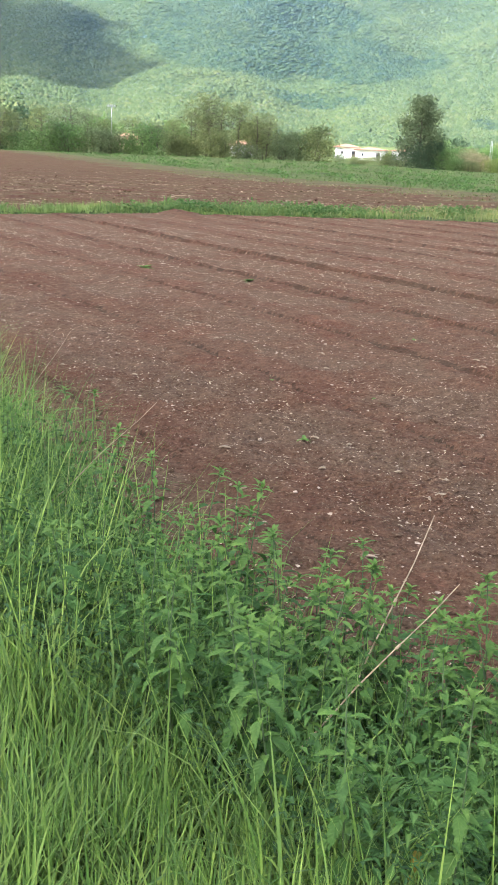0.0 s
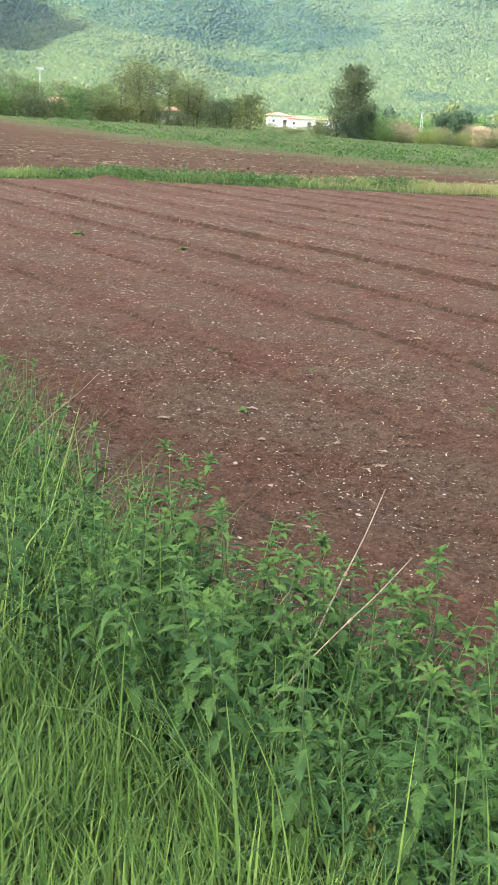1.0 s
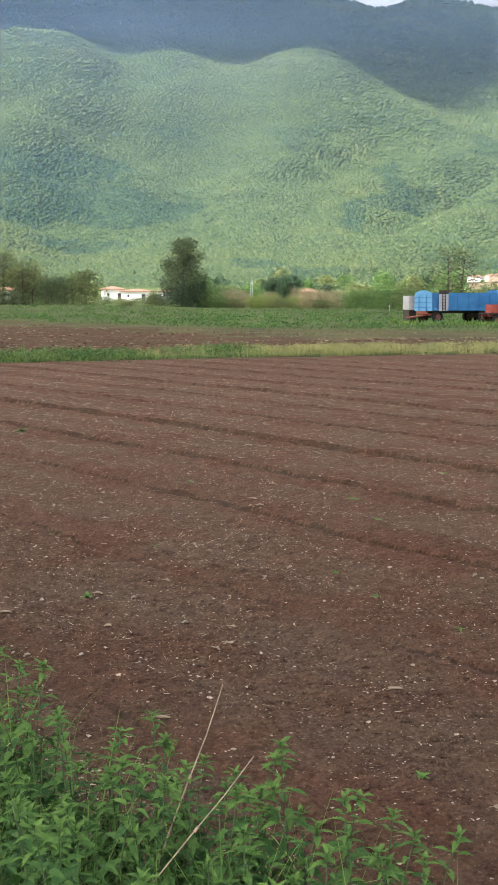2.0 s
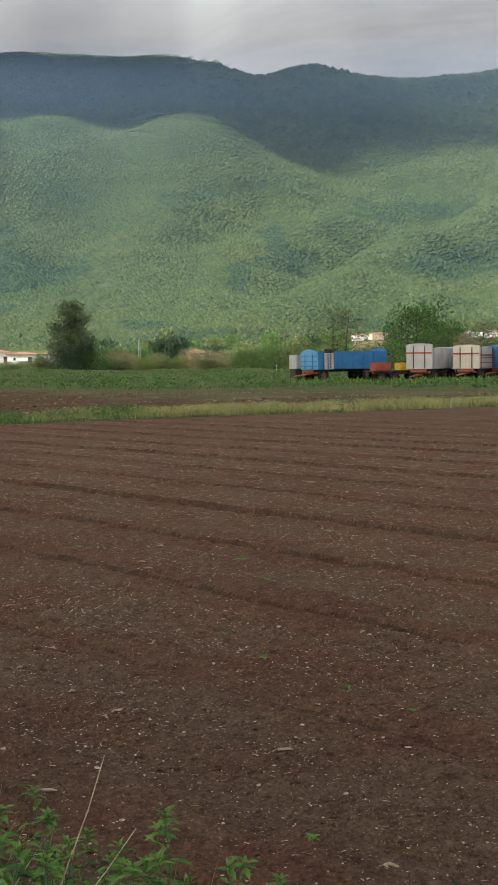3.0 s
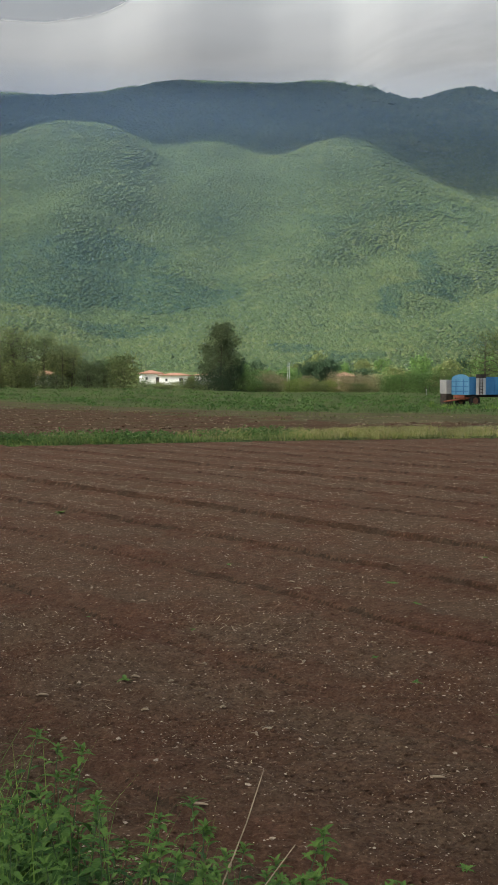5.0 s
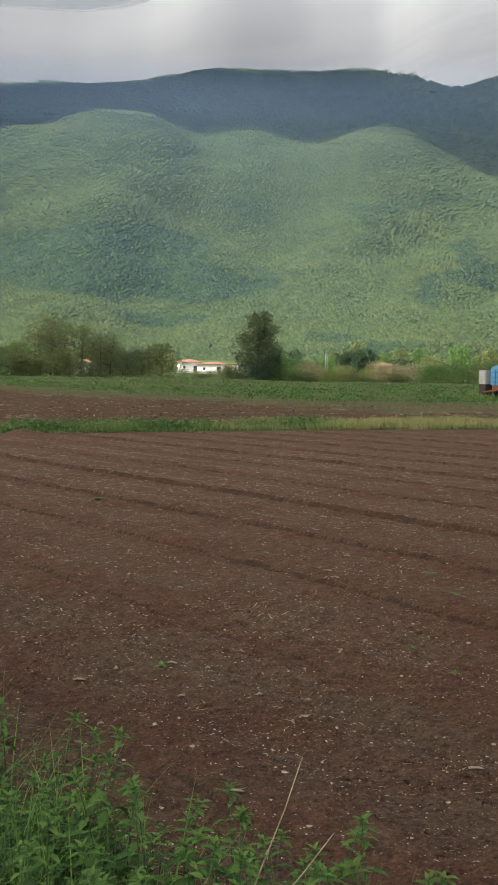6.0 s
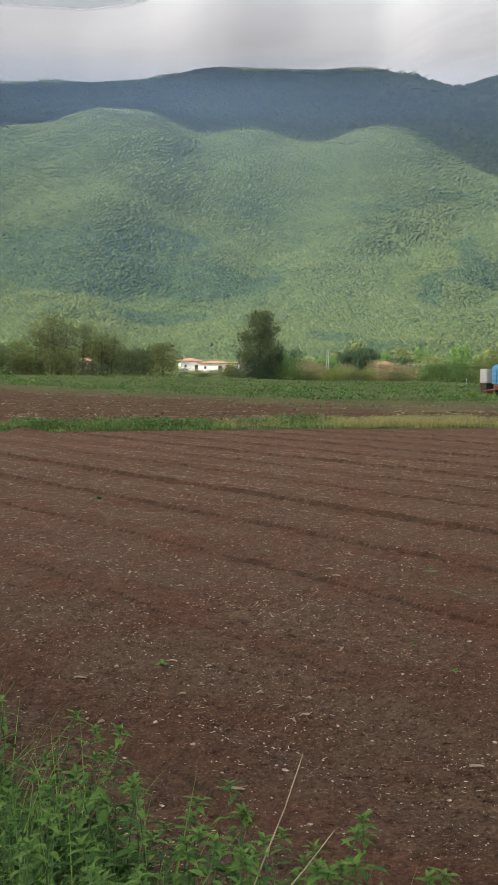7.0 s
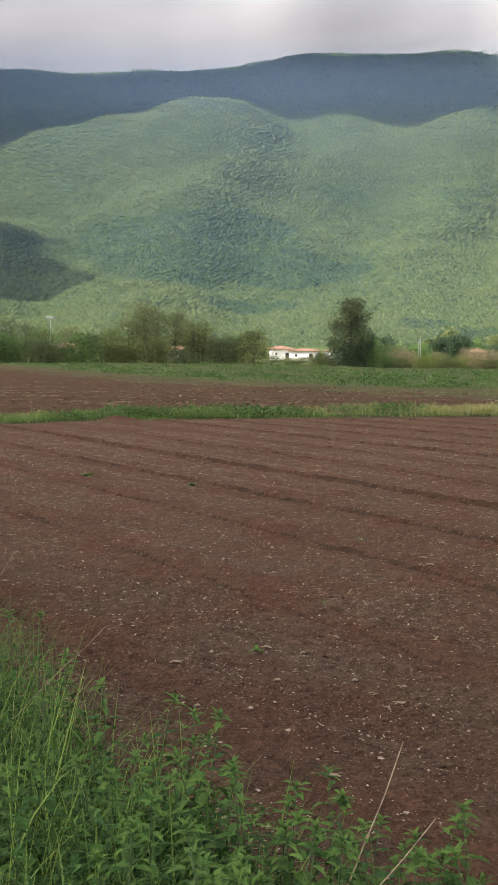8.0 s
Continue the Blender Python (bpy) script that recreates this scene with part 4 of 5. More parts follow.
M_CHASSIS = plain("dark_chassis", (0.035, 0.028, 0.025), (0.07, 0.05, 0.04), 3, 0.7)
M_RIM = plain("rusty_rim", (0.10, 0.045, 0.03), (0.16, 0.07, 0.045), 3, 0.8)
M_YELLOWP = plain("yellow_paint", (0.60, 0.40, 0.03), (0.70, 0.50, 0.06), 2, 0.5)


def wheel(root, x, y, r=0.48, w=0.3):
    bm = bmesh.new()
    prof = [(r * 0.55, w / 2), (r * 0.9, w / 2), (r, w * 0.3), (r, -w * 0.3), (r * 0.9, -w / 2), (r * 0.55, -w / 2)]
    ring = [[bm.verts.new((x + a * math.cos(2 * math.pi * k / 20), y + b, r + a * math.sin(2 * math.pi * k / 20))) for a, b in prof] for k in range(20)]
    for k in range(20):
        for i in range(5):
            bm.faces.new((ring[k][i], ring[(k + 1) % 20][i], ring[(k + 1) % 20][i + 1], ring[k][i + 1]))
    wh = part("wheel", rod_bm((x, y - w * 0.3, r), (x, y + w * 0.3, r), r * 0.2, None, 12), M_CHASSIS, root)
    part("tyre", bm, M_TYRE, wh)
    part("rim", rod_bm((x, y - w * 0.32, r), (x, y + w * 0.32, r), r * 0.57, None, 16), M_RIM, wh)


def board(w, h, arch, thick, x, y0, z0, axis):
    """A board with rounded or arched top, standing across the x (axis 0) or along it."""
    bm = bmesh.new()
    top = [(-w / 2 + w * k / 10, h + arch * math.sin(math.pi * k / 10) ** 0.6) for k in range(11)]
    prof = [(-w / 2, 0)] + top + [(w / 2, 0)]
    f = [bm.verts.new((x, y0 + a, z0 + b) if axis == 0 else (x + a, y0, z0 + b)) for a, b in prof]
    got = bmesh.ops.extrude_face_region(bm, geom=[bm.faces.new(f)])
    bmesh.ops.translate(bm, verts=[v for v in got["geom"] if isinstance(v, bmesh.types.BMVert)], vec=(thick, 0, 0) if axis == 0 else (0, thick, 0))
    bmesh.ops.recalc_face_normals(bm, faces=bm.faces)
    return bm


def trailer(x, y, turn, L, W, zb, h, arch, front_mat, side_mat, rib_mat, label, stripe=None, side_h=None, ribs=7):
    root = thing("farm_trailer", pose(x, y, float(height(x, y)), 0, 0, turn), label, "trailer", "trailers parked in a row")
    sh = side_h or h
    part("front_board", board(W, h, arch, 0.06, 0, 0, zb, 0), front_mat, root)
    part("tail_board", board(W, sh, arch * 0.8, 0.06, L - 0.06, 0, zb, 0), side_mat, root)
    for s in (-1, 1):
        side = part("side_wall", box_bm((L - 0.14, 0.05, sh), (L / 2, s * (W / 2 - 0.03), zb + sh / 2), 0.008), side_mat, root)
        for k in range(3):
            part("side_rail", box_bm((L - 0.16, 0.05, 0.06), (L / 2, s * (W / 2 + 0.02), zb + sh * (0.06 + 0.22 * k)), 0.01), rib_mat, side)
        for k in range(ribs):
            part("rib", box_bm((0.05, 0.05, sh * 0.96), (0.3 + (L - 0.6) * k / (ribs - 1), s * (W / 2 + 0.022), zb + sh / 2), 0.01), rib_mat, side)
    part("floor_panel", box_bm((L - 0.1, W - 0.1, 0.08), (L / 2, 0, zb + 0.04)), M_CHASSIS, root)
    fb = root.children[0]
    for yy in (-W * 0.22, W * 0.22):
        part("front_rib", box_bm((0.06, 0.06, h * 0.92), (-0.03, yy, zb + h * 0.48), 0.01), rib_mat if stripe is None else M_CHASSIS, fb)
    if stripe is not None:
        part("stripe", box_bm((0.03, W * 0.98, 0.12), (-0.016, 0, zb + h * 0.66), 0.005), stripe, fb)
        for s in (-1, 1) if side_mat is not front_mat else ():
            part("side_stripe", box_bm((L * 0.94, 0.02, 0.12), (L / 2, s * (W / 2 + 0.014), zb + sh * 0.62), 0.004), stripe, root)
    else:
        for k in range(3):
            part("front_rail", box_bm((0.05, W * 0.96, 0.06), (-0.025, 0, zb + h * (0.2 + 0.3 * k)), 0.01), rib_mat, fb)
    for s in (-1, 1):
        part("chassis_beam", box_bm((L * 0.98, 0.12, 0.2), (L / 2, s * 0.45, zb - 0.1), 0.015), M_CHASSIS, root)
    part("turntable", box_bm((1.0, 1.5, 0.16), (0.6, 0, zb - 0.27), 0.02), M_ORANGE, root)
    part("front_bar", box_bm((0.16, W * 0.62, 0.22), (-0.06, 0, zb - 0.14), 0.02), M_ORANGE, root)
    part("drawbar", rod_bm((0.3, 0.3, 0.62), (-1.5, 0, 0.42), 0.06, 0.05, 6, rod_bm((0.3, -0.3, 0.62), (-1.5, 0, 0.42), 0.06, 0.05, 6)), M_ORANGE, root)
    for wx in (0.7, L - 1.9, L - 0.8):
        part("axle", rod_bm((wx, -W / 2 + 0.2, 0.48), (wx, W / 2 - 0.2, 0.48), 0.07), M_CHASSIS, root)
        part("spring", box_bm((0.5, 1.2, 0.22), (wx, 0, 0.66), 0.02), M_CHASSIS, root)
        for s in (-1, 1):
            wheel(root, wx, s * (W / 2 - 0.2))
    return root


t1 = trailer(19.85, 91.6, 22, 7.0, 2.4, 0.95, 1.30, 0.32, M_BLUE2, M_BLUE, M_BLUE, "long blue steel farm trailer with arched end boards", side_h=1.42)
part("loading_gate", box_bm((0.9, 0.06, 1.5), (1.05, -1.33, 1.7), 0.02), M_SILVER, t1, "pale grey loading gate")
gate = t1.children[-1]
for dx in (-0.14, 0.14):
    part("ladder_rail", box_bm((0.05, 0.05, 1.5), (1.05 + dx, -1.39, 1.72), 0.01), M_CHASSIS, gate)
for k in range(6):
    part("ladder_rung", box_bm((0.3, 0.04, 0.04), (1.05, -1.39, 1.15 + 0.24 * k)), M_CHASSIS, gate)
part("gate_cap", box_bm((0.94, 0.1, 0.3), (1.05, -1.34, 2.42), 0.02), M_CHASSIS, gate)
trailer(27.6, 86.9, 42, 4.2, 2.3, 1.02, 1.88, 0.1, M_SILVER, M_SILVER, M_SILVER, "pale grey sheet-metal trailer with red stripe", M_RED, 1.62, 4)
trailer(31.05, 85.9, 42, 4.2, 2.3, 0.92, 1.75, 0.1, M_CREAM, M_SILVER, M_ORANGE, "cream and grey trailer with orange stripe", M_ORANGE, 1.65, 3)
trailer(33.6, 86.2, 12, 5.2, 2.3, 0.92, 1.70, 0.05, M_BLUE, M_BLUE2, M_BLUE, "pale blue ribbed steel trailer", None, 1.70, 6)

# low flat trailer with a crate and a bin on it
fx, fy = 25.2, 88.4
flat = thing("flatbed_trailer", pose(fx, fy, float(height(fx, fy)), 0, 0, 10), "low rusty flatbed trailer parked in grass", "trailer", "trailers parked in a row")
part("deck", box_bm((5.0, 2.0, 0.12), (1.2, 0, 0.92), 0.02), M_CHASSIS, flat)
for s in (-1, 1):
    part("beam", box_bm((5.0, 0.1, 0.18), (1.2, s * 0.6, 0.78), 0.015), M_RED, flat)
    for wx in (-0.6, 0.5, 2.6):
        wheel(flat, wx, s * 0.82, 0.42, 0.26)
part("drawbar", rod_bm((3.6, 0, 0.7), (5.0, 0, 0.5), 0.07), M_ORANGE, flat)


def crate(name, x, y, z, turn, size, mat, label):
    root = thing(name, pose(x, y, z, 0, 0, turn), label, name.split("_")[-1])
    w, d, h = size
    part("base", box_bm((w, d, 0.06), (0, 0, 0.03)), mat, root)
    for s in (-1, 1):
        part("side", box_bm((w, 0.04, h), (0, s * (d / 2 - 0.02), h / 2 + 0.002), 0.008), mat, root)
        part("end", box_bm((0.04, d - 0.09, h), (s * (w / 2 - 0.02), 0, h / 2 + 0.002), 0.008), mat, root)
        for k in (-0.33, 0, 0.33):
            part("batten", box_bm((0.09, 0.05, h + 0.03), (k * w, s * (d / 2 + 0.025), h / 2 + 0.016), 0.01), mat, root)
    return root


gz = float(height(fx, fy))
crate("red_crate", fx - 0.35, fy - 0.15, gz + 0.985, 10, (1.25, 1.2, 0.62), M_RED, "open red-painted crate standing on the flatbed")
crate("yellow_bin", fx + 1.45, fy + 0.2, gz + 0.985, 10, (0.75, 0.8, 0.56), M_YELLOWP, "bright yellow bin standing on the flatbed")
tank = crate("grey_container", 19.2, 93.6, float(height(19.2, 93.6)) + 1.0, 20, (0.7, 1.0, 1.1), M_SILVER, "pale grey metal container on a dark stand")
part("stand", box_bm((0.66, 0.9, 1.05), (0, 0, -0.53), 0.02), M_CHASSIS, tank)


# ---- grasses ----
def blades(pos, length, width, lean, rng, segs=3, curl=0.9, face=None):
    """Tapered, bent blades rooted at pos; arrays of length and width in metres."""
    n = len(pos)
    yaw = rng.random(n) * 2 * np.pi if face is None else face
    out = np.stack([np.cos(yaw), np.sin(yaw), 0 * yaw], 1)
    side = np.stack([-np.sin(yaw), np.cos(yaw), 0 * yaw], 1)
    tilt = lean * rng.random(n)
    bend = curl * rng.random(n) ** 1.5
    p, rows = pos.copy(), []
    for k in range(segs + 1):
        t = k / segs
        w = width * (1 - t ** 1.6) * (0.75 + 0.5 * min(t * 3, 1)) * 0.5
        if k < segs:
            rows.append(p - side * w[:, None])
            rows.append(p + side * w[:, None])
        else:
            rows.append(p)
        a = tilt + bend * (t + 0.5 / segs) * 1.6
        step = (out * np.sin(a)[:, None] + np.array([0, 0, 1.0]) * np.cos(a)[:, None]) * (length / segs)[:, None]
        p = p + step
    m = 2 * segs + 1
    v = np.stack(rows, 1).reshape(-1, 3)
    o = (np.arange(n) * m)[:, None]
    f = []
    for k in range(segs - 1):
        f.append(o + np.array([[2 * k, 2 * k + 1, 2 * k + 3, 2 * k + 2]]))
    tri = o + np.array([[2 * segs - 2, 2 * segs - 1, 2 * segs]])
    return v.tolist(), np.concatenate(f).tolist() + tri.tolist()


def stuff(name, vf, mat, label, category):
    return tagged(part(name, mesh_of(name, *vf), mat), label, category, kind="stuff")


def scatter(n, x0, x1, y0, y1, keep, rng):
    x, y = x0 + (x1 - x0) * rng.random(n), y0 + (y1 - y0) * rng.random(n)
    k = keep(x, y)
    x, y = x[k], y[k]
    return np.stack([x, y, height(x, y) - 0.01], 1)


INNER_X, INNER_Y = [-9, -3, -1.9, -1.0, -0.5, -0.14, 0.1, 0.6, 3], [15, 6.4, 4.2, 2.95, 2.68, 2.2, 1.85, 1.2, 0.2]
edge_in = lambda x, y: (np.interp(x, EDGE_X, EDGE_Y) - y)
inner_in = lambda x, y: (np.interp(x, INNER_X, INNER_Y) - y)
rng = np.random.default_rng(11)
near = lambda x, y: (np.abs(np.degrees(np.arctan2(x, y)) + 2) < 26) & (y > 1.1)
# lush grass between the path and the nettles
p = scatter(84000, -3.2, 1.0, 1.2, 6.0, lambda x, y: near(x, y) & (inner_in(x, y) + 0.18 * vnoise(x * 4, y * 4, 2) > 0), rng)
n = len(p)
tall = 0.17 + 0.19 * rng.random(n) ** 1.6 + 0.10 * vnoise(p[:, 0] * 2.5, p[:, 1] * 2.5, 8)
stuff("grass", blades(p, np.clip(tall, 0.1, None), 0.0035 + 0.0065 * rng.random(n) ** 1.7, 0.5, rng, 4, 0.75), M_GRASS, "lush bright green meadow grass on the bank", "grass")
# taller, looser grass among the nettles
p = scatter(64000, -4.5, 1.2, 1.4, 9.5, lambda x, y: near(x, y) & (edge_in(x, y) > 0.02) & (inner_in(x, y) < 0.1) & (rng.random(len(x)) < np.clip(0.28 - 0.42 * (x + 0.9), 0.38, 0.95)), rng)
n = len(p)
stuff("tall_grass", blades(p, (0.34 + 0.40 * rng.random(n)) * np.interp(p[:, 0], [-1.2, -0.4], [1.22, 0.95]), 0.003 + 0.005 * rng.random(n), 0.6, rng, 5, 1.5), M_GRASS, "tall loose grass growing among the nettles", "grass")
# dry bents at the bank's edge
p = scatter(420, -5, 1.0, 2, 10, lambda x, y: near(x, y) & (edge_in(x, y) > -0.1) & (edge_in(x, y) < 0.9) & (x < 0.1), rng)
n = len(p)
stuff("dry_grass", blades(p, 0.4 + 0.45 * rng.random(n), 0.003 + 0.003 * rng.random(n), 0.5, rng, 4, 1.1), M_DRYGRASS, "dry straw-coloured grass stems at the field's edge", "grass")
# a few broad arching blades
p = scatter(420, -1.6, 0.9, 1.5, 4.2, lambda x, y: near(x, y) & (edge_in(x, y) > 0.15) & (inner_in(x, y) < 0.35), rng)
n = len(p)
stuff("broad_grass", blades(p, 0.34 + 0.26 * rng.random(n), 0.005 + 0.005 * rng.random(n), 0.9, rng, 6, 2.2), M_GRASS, "broad pale grass blades arching among the nettles", "grass")
# low weeds right at the soil's edge
p = scatter(3500, -6, 1.2, 1.8, 13, lambda x, y: (np.abs(edge_in(x, y) - 0.12) < 0.30) & near(x, y), rng)
n = len(p)
stuff("edge_grass", blades(p, 0.05 + 0.16 * rng.random(n), 0.003 + 0.004 * rng.random(n), 0.9, rng, 3, 1.2), M_GRASS, "short grass creeping over the soil's edge", "grass")

# far grass strip between the two fields, greener to one end and straw-coloured to the other
def strip_points(n, depth):
    x = -26 + 56 * rng.random(n)
    y = np.interp(x, STRIP_X, STRIP_Y) + (depth + 0.5 * vnoise(x * 0.6, x * 0, 16)) * rng.random(n) ** 0.85 - 0.25 * vnoise(x * 0.9, x * 0, 15)
    return np.stack([x, y, height(x, y) - 0.02], 1)


p = strip_points(42000, 2.2)
p = p[vnoise(p[:, 0] * 1.3, p[:, 1] * 1.6, 18) + 0.5 * rng.random(len(p)) > -0.2]
n = len(p)
k = vnoise(p[:, 0] * 0.5, p[:, 1] * 0.5, 6) * 0.6 + (p[:, 0] - 1.0) * 0.16 + rng.normal(size=n) * 0.5
lush, dry = p[k < 0.15], p[k >= 0.15]
hgt = lambda q: (0.22 + 0.14 * vnoise(q[:, 0] * 0.9, q[:, 1] * 0.9, 9) + 0.14 * rng.random(len(q)) ** 2.5)
stuff("verge_grass", blades(lush, hgt(lush), 0.012 + 0.019 * rng.random(len(lush)), 1.0, rng, 3, 1.4), M_VERGE, "green grass verge dividing the two fields", "grass")
stuff("verge_dry_grass", blades(dry, hgt(dry) * 1.1, 0.012 + 0.017 * rng.random(len(dry)), 0.9, rng, 3, 1.3), M_DRYGRASS, "seeding straw-coloured grass on the verge", "grass")


q = dry[::2]
p = np.repeat(q, 3, 0) + rng.normal(size=(3 * len(q), 3)) * np.array([0.06, 0.06, 0.05]) + np.array([0, 0, 0.26])
stuff("verge_seedheads", leaf_quads(p, 0.022, rng, 0.0), M_DRYGRASS, "pale feathery seedheads over the verge grass", "grass")
c = strip_points(900, 1.8)
c = c[(vnoise(c[:, 0] * 0.5, c[:, 1] * 0.7, 64) > 0.0) & (c[:, 0] < 3.5)]
p = np.repeat(c, 34, 0) + rng.normal(size=(34 * len(c), 3)) * np.array([0.20, 0.14, 0.08]) + np.array([0, 0, 0.20])
stuff("verge_weeds", leaf_quads(p, 0.05, rng, 0.3), M_TREE[5], "leafy green weeds among the verge grass", "weeds")


def meadow_points(n, near_by, far_by):
    az, r = np.radians(-25 + 51 * rng.random(n)), 60 + 190 * rng.random(n) ** 1.3
    x, y = r * np.sin(az), r * np.cos(az)
    m = y - np.interp(x, MEADOW_X, MEADOW_Y)
    k = (m > near_by) & (m < far_by)
    x, y = x[k], y[k]
    return np.stack([x, y, height(x, y) - 0.03], 1)


p = meadow_points(70000, 0, 400)
n = len(p)
stuff("meadow_grass", blades(p, 0.10 + 0.20 * rng.random(n) ** 2 + 0.07 * vnoise(p[:, 0] * 0.12, p[:, 1] * 0.3, 3), 0.04 + 0.05 * rng.random(n), 0.9, rng, 2, 1.3),
      leafy("meadow_blades", [(0.095, 0.135, 0.046), (0.115, 0.158, 0.054), (0.128, 0.172, 0.062), (0.16, 0.185, 0.080)], 0.35, 0.6, 0.05), "rough green meadow grass beyond the second field", "grass")
c = np.concatenate([meadow_points(2600, -0.5, 9), meadow_points(2600, 9, 130)])
c = c[vnoise(c[:, 0] * 0.3, c[:, 1] * 0.6, 12) > 0.1]
p = np.repeat(c, 26, 0) + rng.normal(size=(26 * len(c), 3)) * np.array([0.38, 0.25, 0.13]) + np.array([0, 0, 0.22])
stuff("weed_clumps", leaf_quads(p, 0.12, rng, 0.3), M_TREE[5], "dark green weed clumps along the meadow's front", "weeds")
x = 17 + 21 * rng.random(2600)
y = np.interp(x, [17, 20, 27, 38], [90.5, 88.6, 84.6, 82.5]) - 1.6 * rng.random(2600) ** 2
p = np.stack([x, y, height(x, y) - 0.03], 1)
stuff("trailer_grass", blades(p, 0.3 + 0.35 * rng.random(2600), 0.03 + 0.04 * rng.random(2600), 0.7, rng, 3, 1.1), M_GRASS, "long grass grown up before the parked trailers", "grass")
p = meadow_points(42000, -20, 0.0)
p = p[vnoise(p[:, 0] * 0.2, p[:, 1] * 0.4, 14) > -0.1]
n = len(p)
M_FIELDWEED = leafy("field_weed_blades", [(0.16, 0.18, 0.06), (0.22, 0.22, 0.09), (0.12, 0.15, 0.05)], 0.3, 0.6)
stuff("field_weeds", blades(p, 0.06 + 0.14 * rng.random(n), 0.03 + 0.04 * rng.random(n), 0.9, rng, 2, 1.0), M_FIELDWEED, "thin weeds sprouting on the second field", "weeds")

# ---- nettles ----
def nettle_leaf(length, seed):
    """A toothed, pointed, folded leaf along +y, drooping at the tip."""
    r = random.Random(seed)
    n, wid = 12, length * r.uniform(0.21, 0.25)
    verts, faces = [], []
    droop = r.uniform(0.22, 0.42)
    for i in range(n + 1):
        t = i / n
        w = wid * (math.sin(math.pi * min(1, t * 0.93 + 0.09)) ** 0.75) * (1.15 - 0.62 * t)
        if i == n:
            w = 0.0006
        tooth = 0.055 * length if i % 2 else -0.01 * length
        w *= 1.0 if i % 2 else 0.78
        y, z = length * t * (1 - 0.12 * t), -length * droop * t * t + length * 0.012 * r.uniform(-1, 1)
        verts += [(-w, y + tooth - 0.03 * length, z + w * 0.42), (0, y, z), (w, y + tooth - 0.03 * length, z + w * 0.42)]
    for i in range(n):
        a = 3 * i
        faces += [(a, a + 1, a + 4, a + 3), (a + 1, a + 2, a + 5, a + 4)]
    return mesh_of("leaf", verts, faces, True)


veined(M_NETTLE)
LEAVES = [nettle_leaf(1.0, k) for k in range(4)]
for me in LEAVES:
    me.materials.append(M_NETTLE)
YOUNG = [me.copy() for me in LEAVES[:2]]
M_YOUNG = leafy("young_nettle_leaf", [(0.10, 0.190, 0.040), (0.14, 0.235, 0.052), (0.085, 0.165, 0.036)], 0.3, 0.6, 3.0)
veined(M_YOUNG)
for me in YOUNG:
    me.materials.clear()
    me.materials.append(M_YOUNG)


def make_nettle(h, r):
    root = thing("nettle", pose(0, 0, -500), "leafy green stinging nettle on the field's bank", "nettle", "nettles on the bank")
    lean = Vector((r.uniform(-0.12, 0.12), r.uniform(-0.12, 0.12), 0)) * h
    at = lambda t: Vector((lean.x * t * t, lean.y * t * t, h * t))
    part("stem", mesh_of("stem", *tube([at(k / 6) for k in range(7)], [0.0034 * (1 - 0.1 * k) for k in range(7)], 5), True), M_STEM, root)
    nodes = int(h / 0.044)
    for i in range(3, nodes + 1):
        t = i / nodes
        size = 0.070 * (0.55 + 0.65 * math.sin(math.pi * min(1, 0.2 + 0.72 * t))) * (1 - 0.45 * max(0, t - 0.8) / 0.2) * r.uniform(0.8, 1.2)
        base = math.pi / 2 * (i % 2) + r.uniform(-0.3, 0.3)
        for s in (0, 1):
            a = base + math.pi * s + r.uniform(-0.25, 0.25)
            droop = -30 + 70 * max(0, t - 0.55) / 0.45 + r.uniform(-16, 12)
            if t > 0.35 and r.random() < 0.55:
                bud = new("leaf", r.choice(YOUNG))
                bud.parent = root
                bud.matrix_basis = Matrix.Translation(at(t)) @ Euler((0, 0, a - 1.2)).to_matrix().to_4x4() @ Euler((radians(25), 0, 0)).to_matrix().to_4x4() @ Matrix.Scale(size * 0.55, 4)
            leaf = new("leaf", r.choice(YOUNG) if t > 0.86 else r.choice(LEAVES))
            leaf.parent = root
            d = Vector((math.cos(a), math.sin(a), 0)) * (0.012 + 0.10 * size)
            leaf.matrix_basis = Matrix.Translation(at(t) + d) @ Euler((0, 0, a - math.pi / 2)).to_matrix().to_4x4() @ Euler((radians(droop), radians(r.uniform(-15, 15)), 0)).to_matrix().to_4x4() @ Matrix.Scale(size, 4)
    for k in range(7):
        a = 2.4 * k + r.uniform(-0.3, 0.3)
        tip = new("leaf", r.choice(YOUNG))
        tip.parent = root
        tip.matrix_basis = Matrix.Translation(at(1.0) - Vector((0, 0, 0.004 * k))) @ Euler((0, 0, a)).to_matrix().to_4x4() @ Euler((radians(62 - 8 * k + r.uniform(-12, 12)), 0, 0)).to_matrix().to_4x4() @ Matrix.Scale(0.030 + 0.004 * k, 4)
    return root


rn = random.Random(5)
NETTLES = [(make_nettle(h, rn), h) for h in (0.52, 0.60, 0.66, 0.72, 0.78, 0.56, 0.63, 0.70)]


def put_nettle(x, y, tall):
    src, h = min(NETTLES, key=lambda q: abs(q[1] - tall) + rn.uniform(0, 0.09))
    s = tall / h
    copy_thing(src, Matrix.LocRotScale((x, y, float(height(x, y)) - 0.01), Euler((rn.uniform(-0.12, 0.12), rn.uniform(-0.12, 0.12), rn.uniform(0, 6.28))), (s, s, s)))


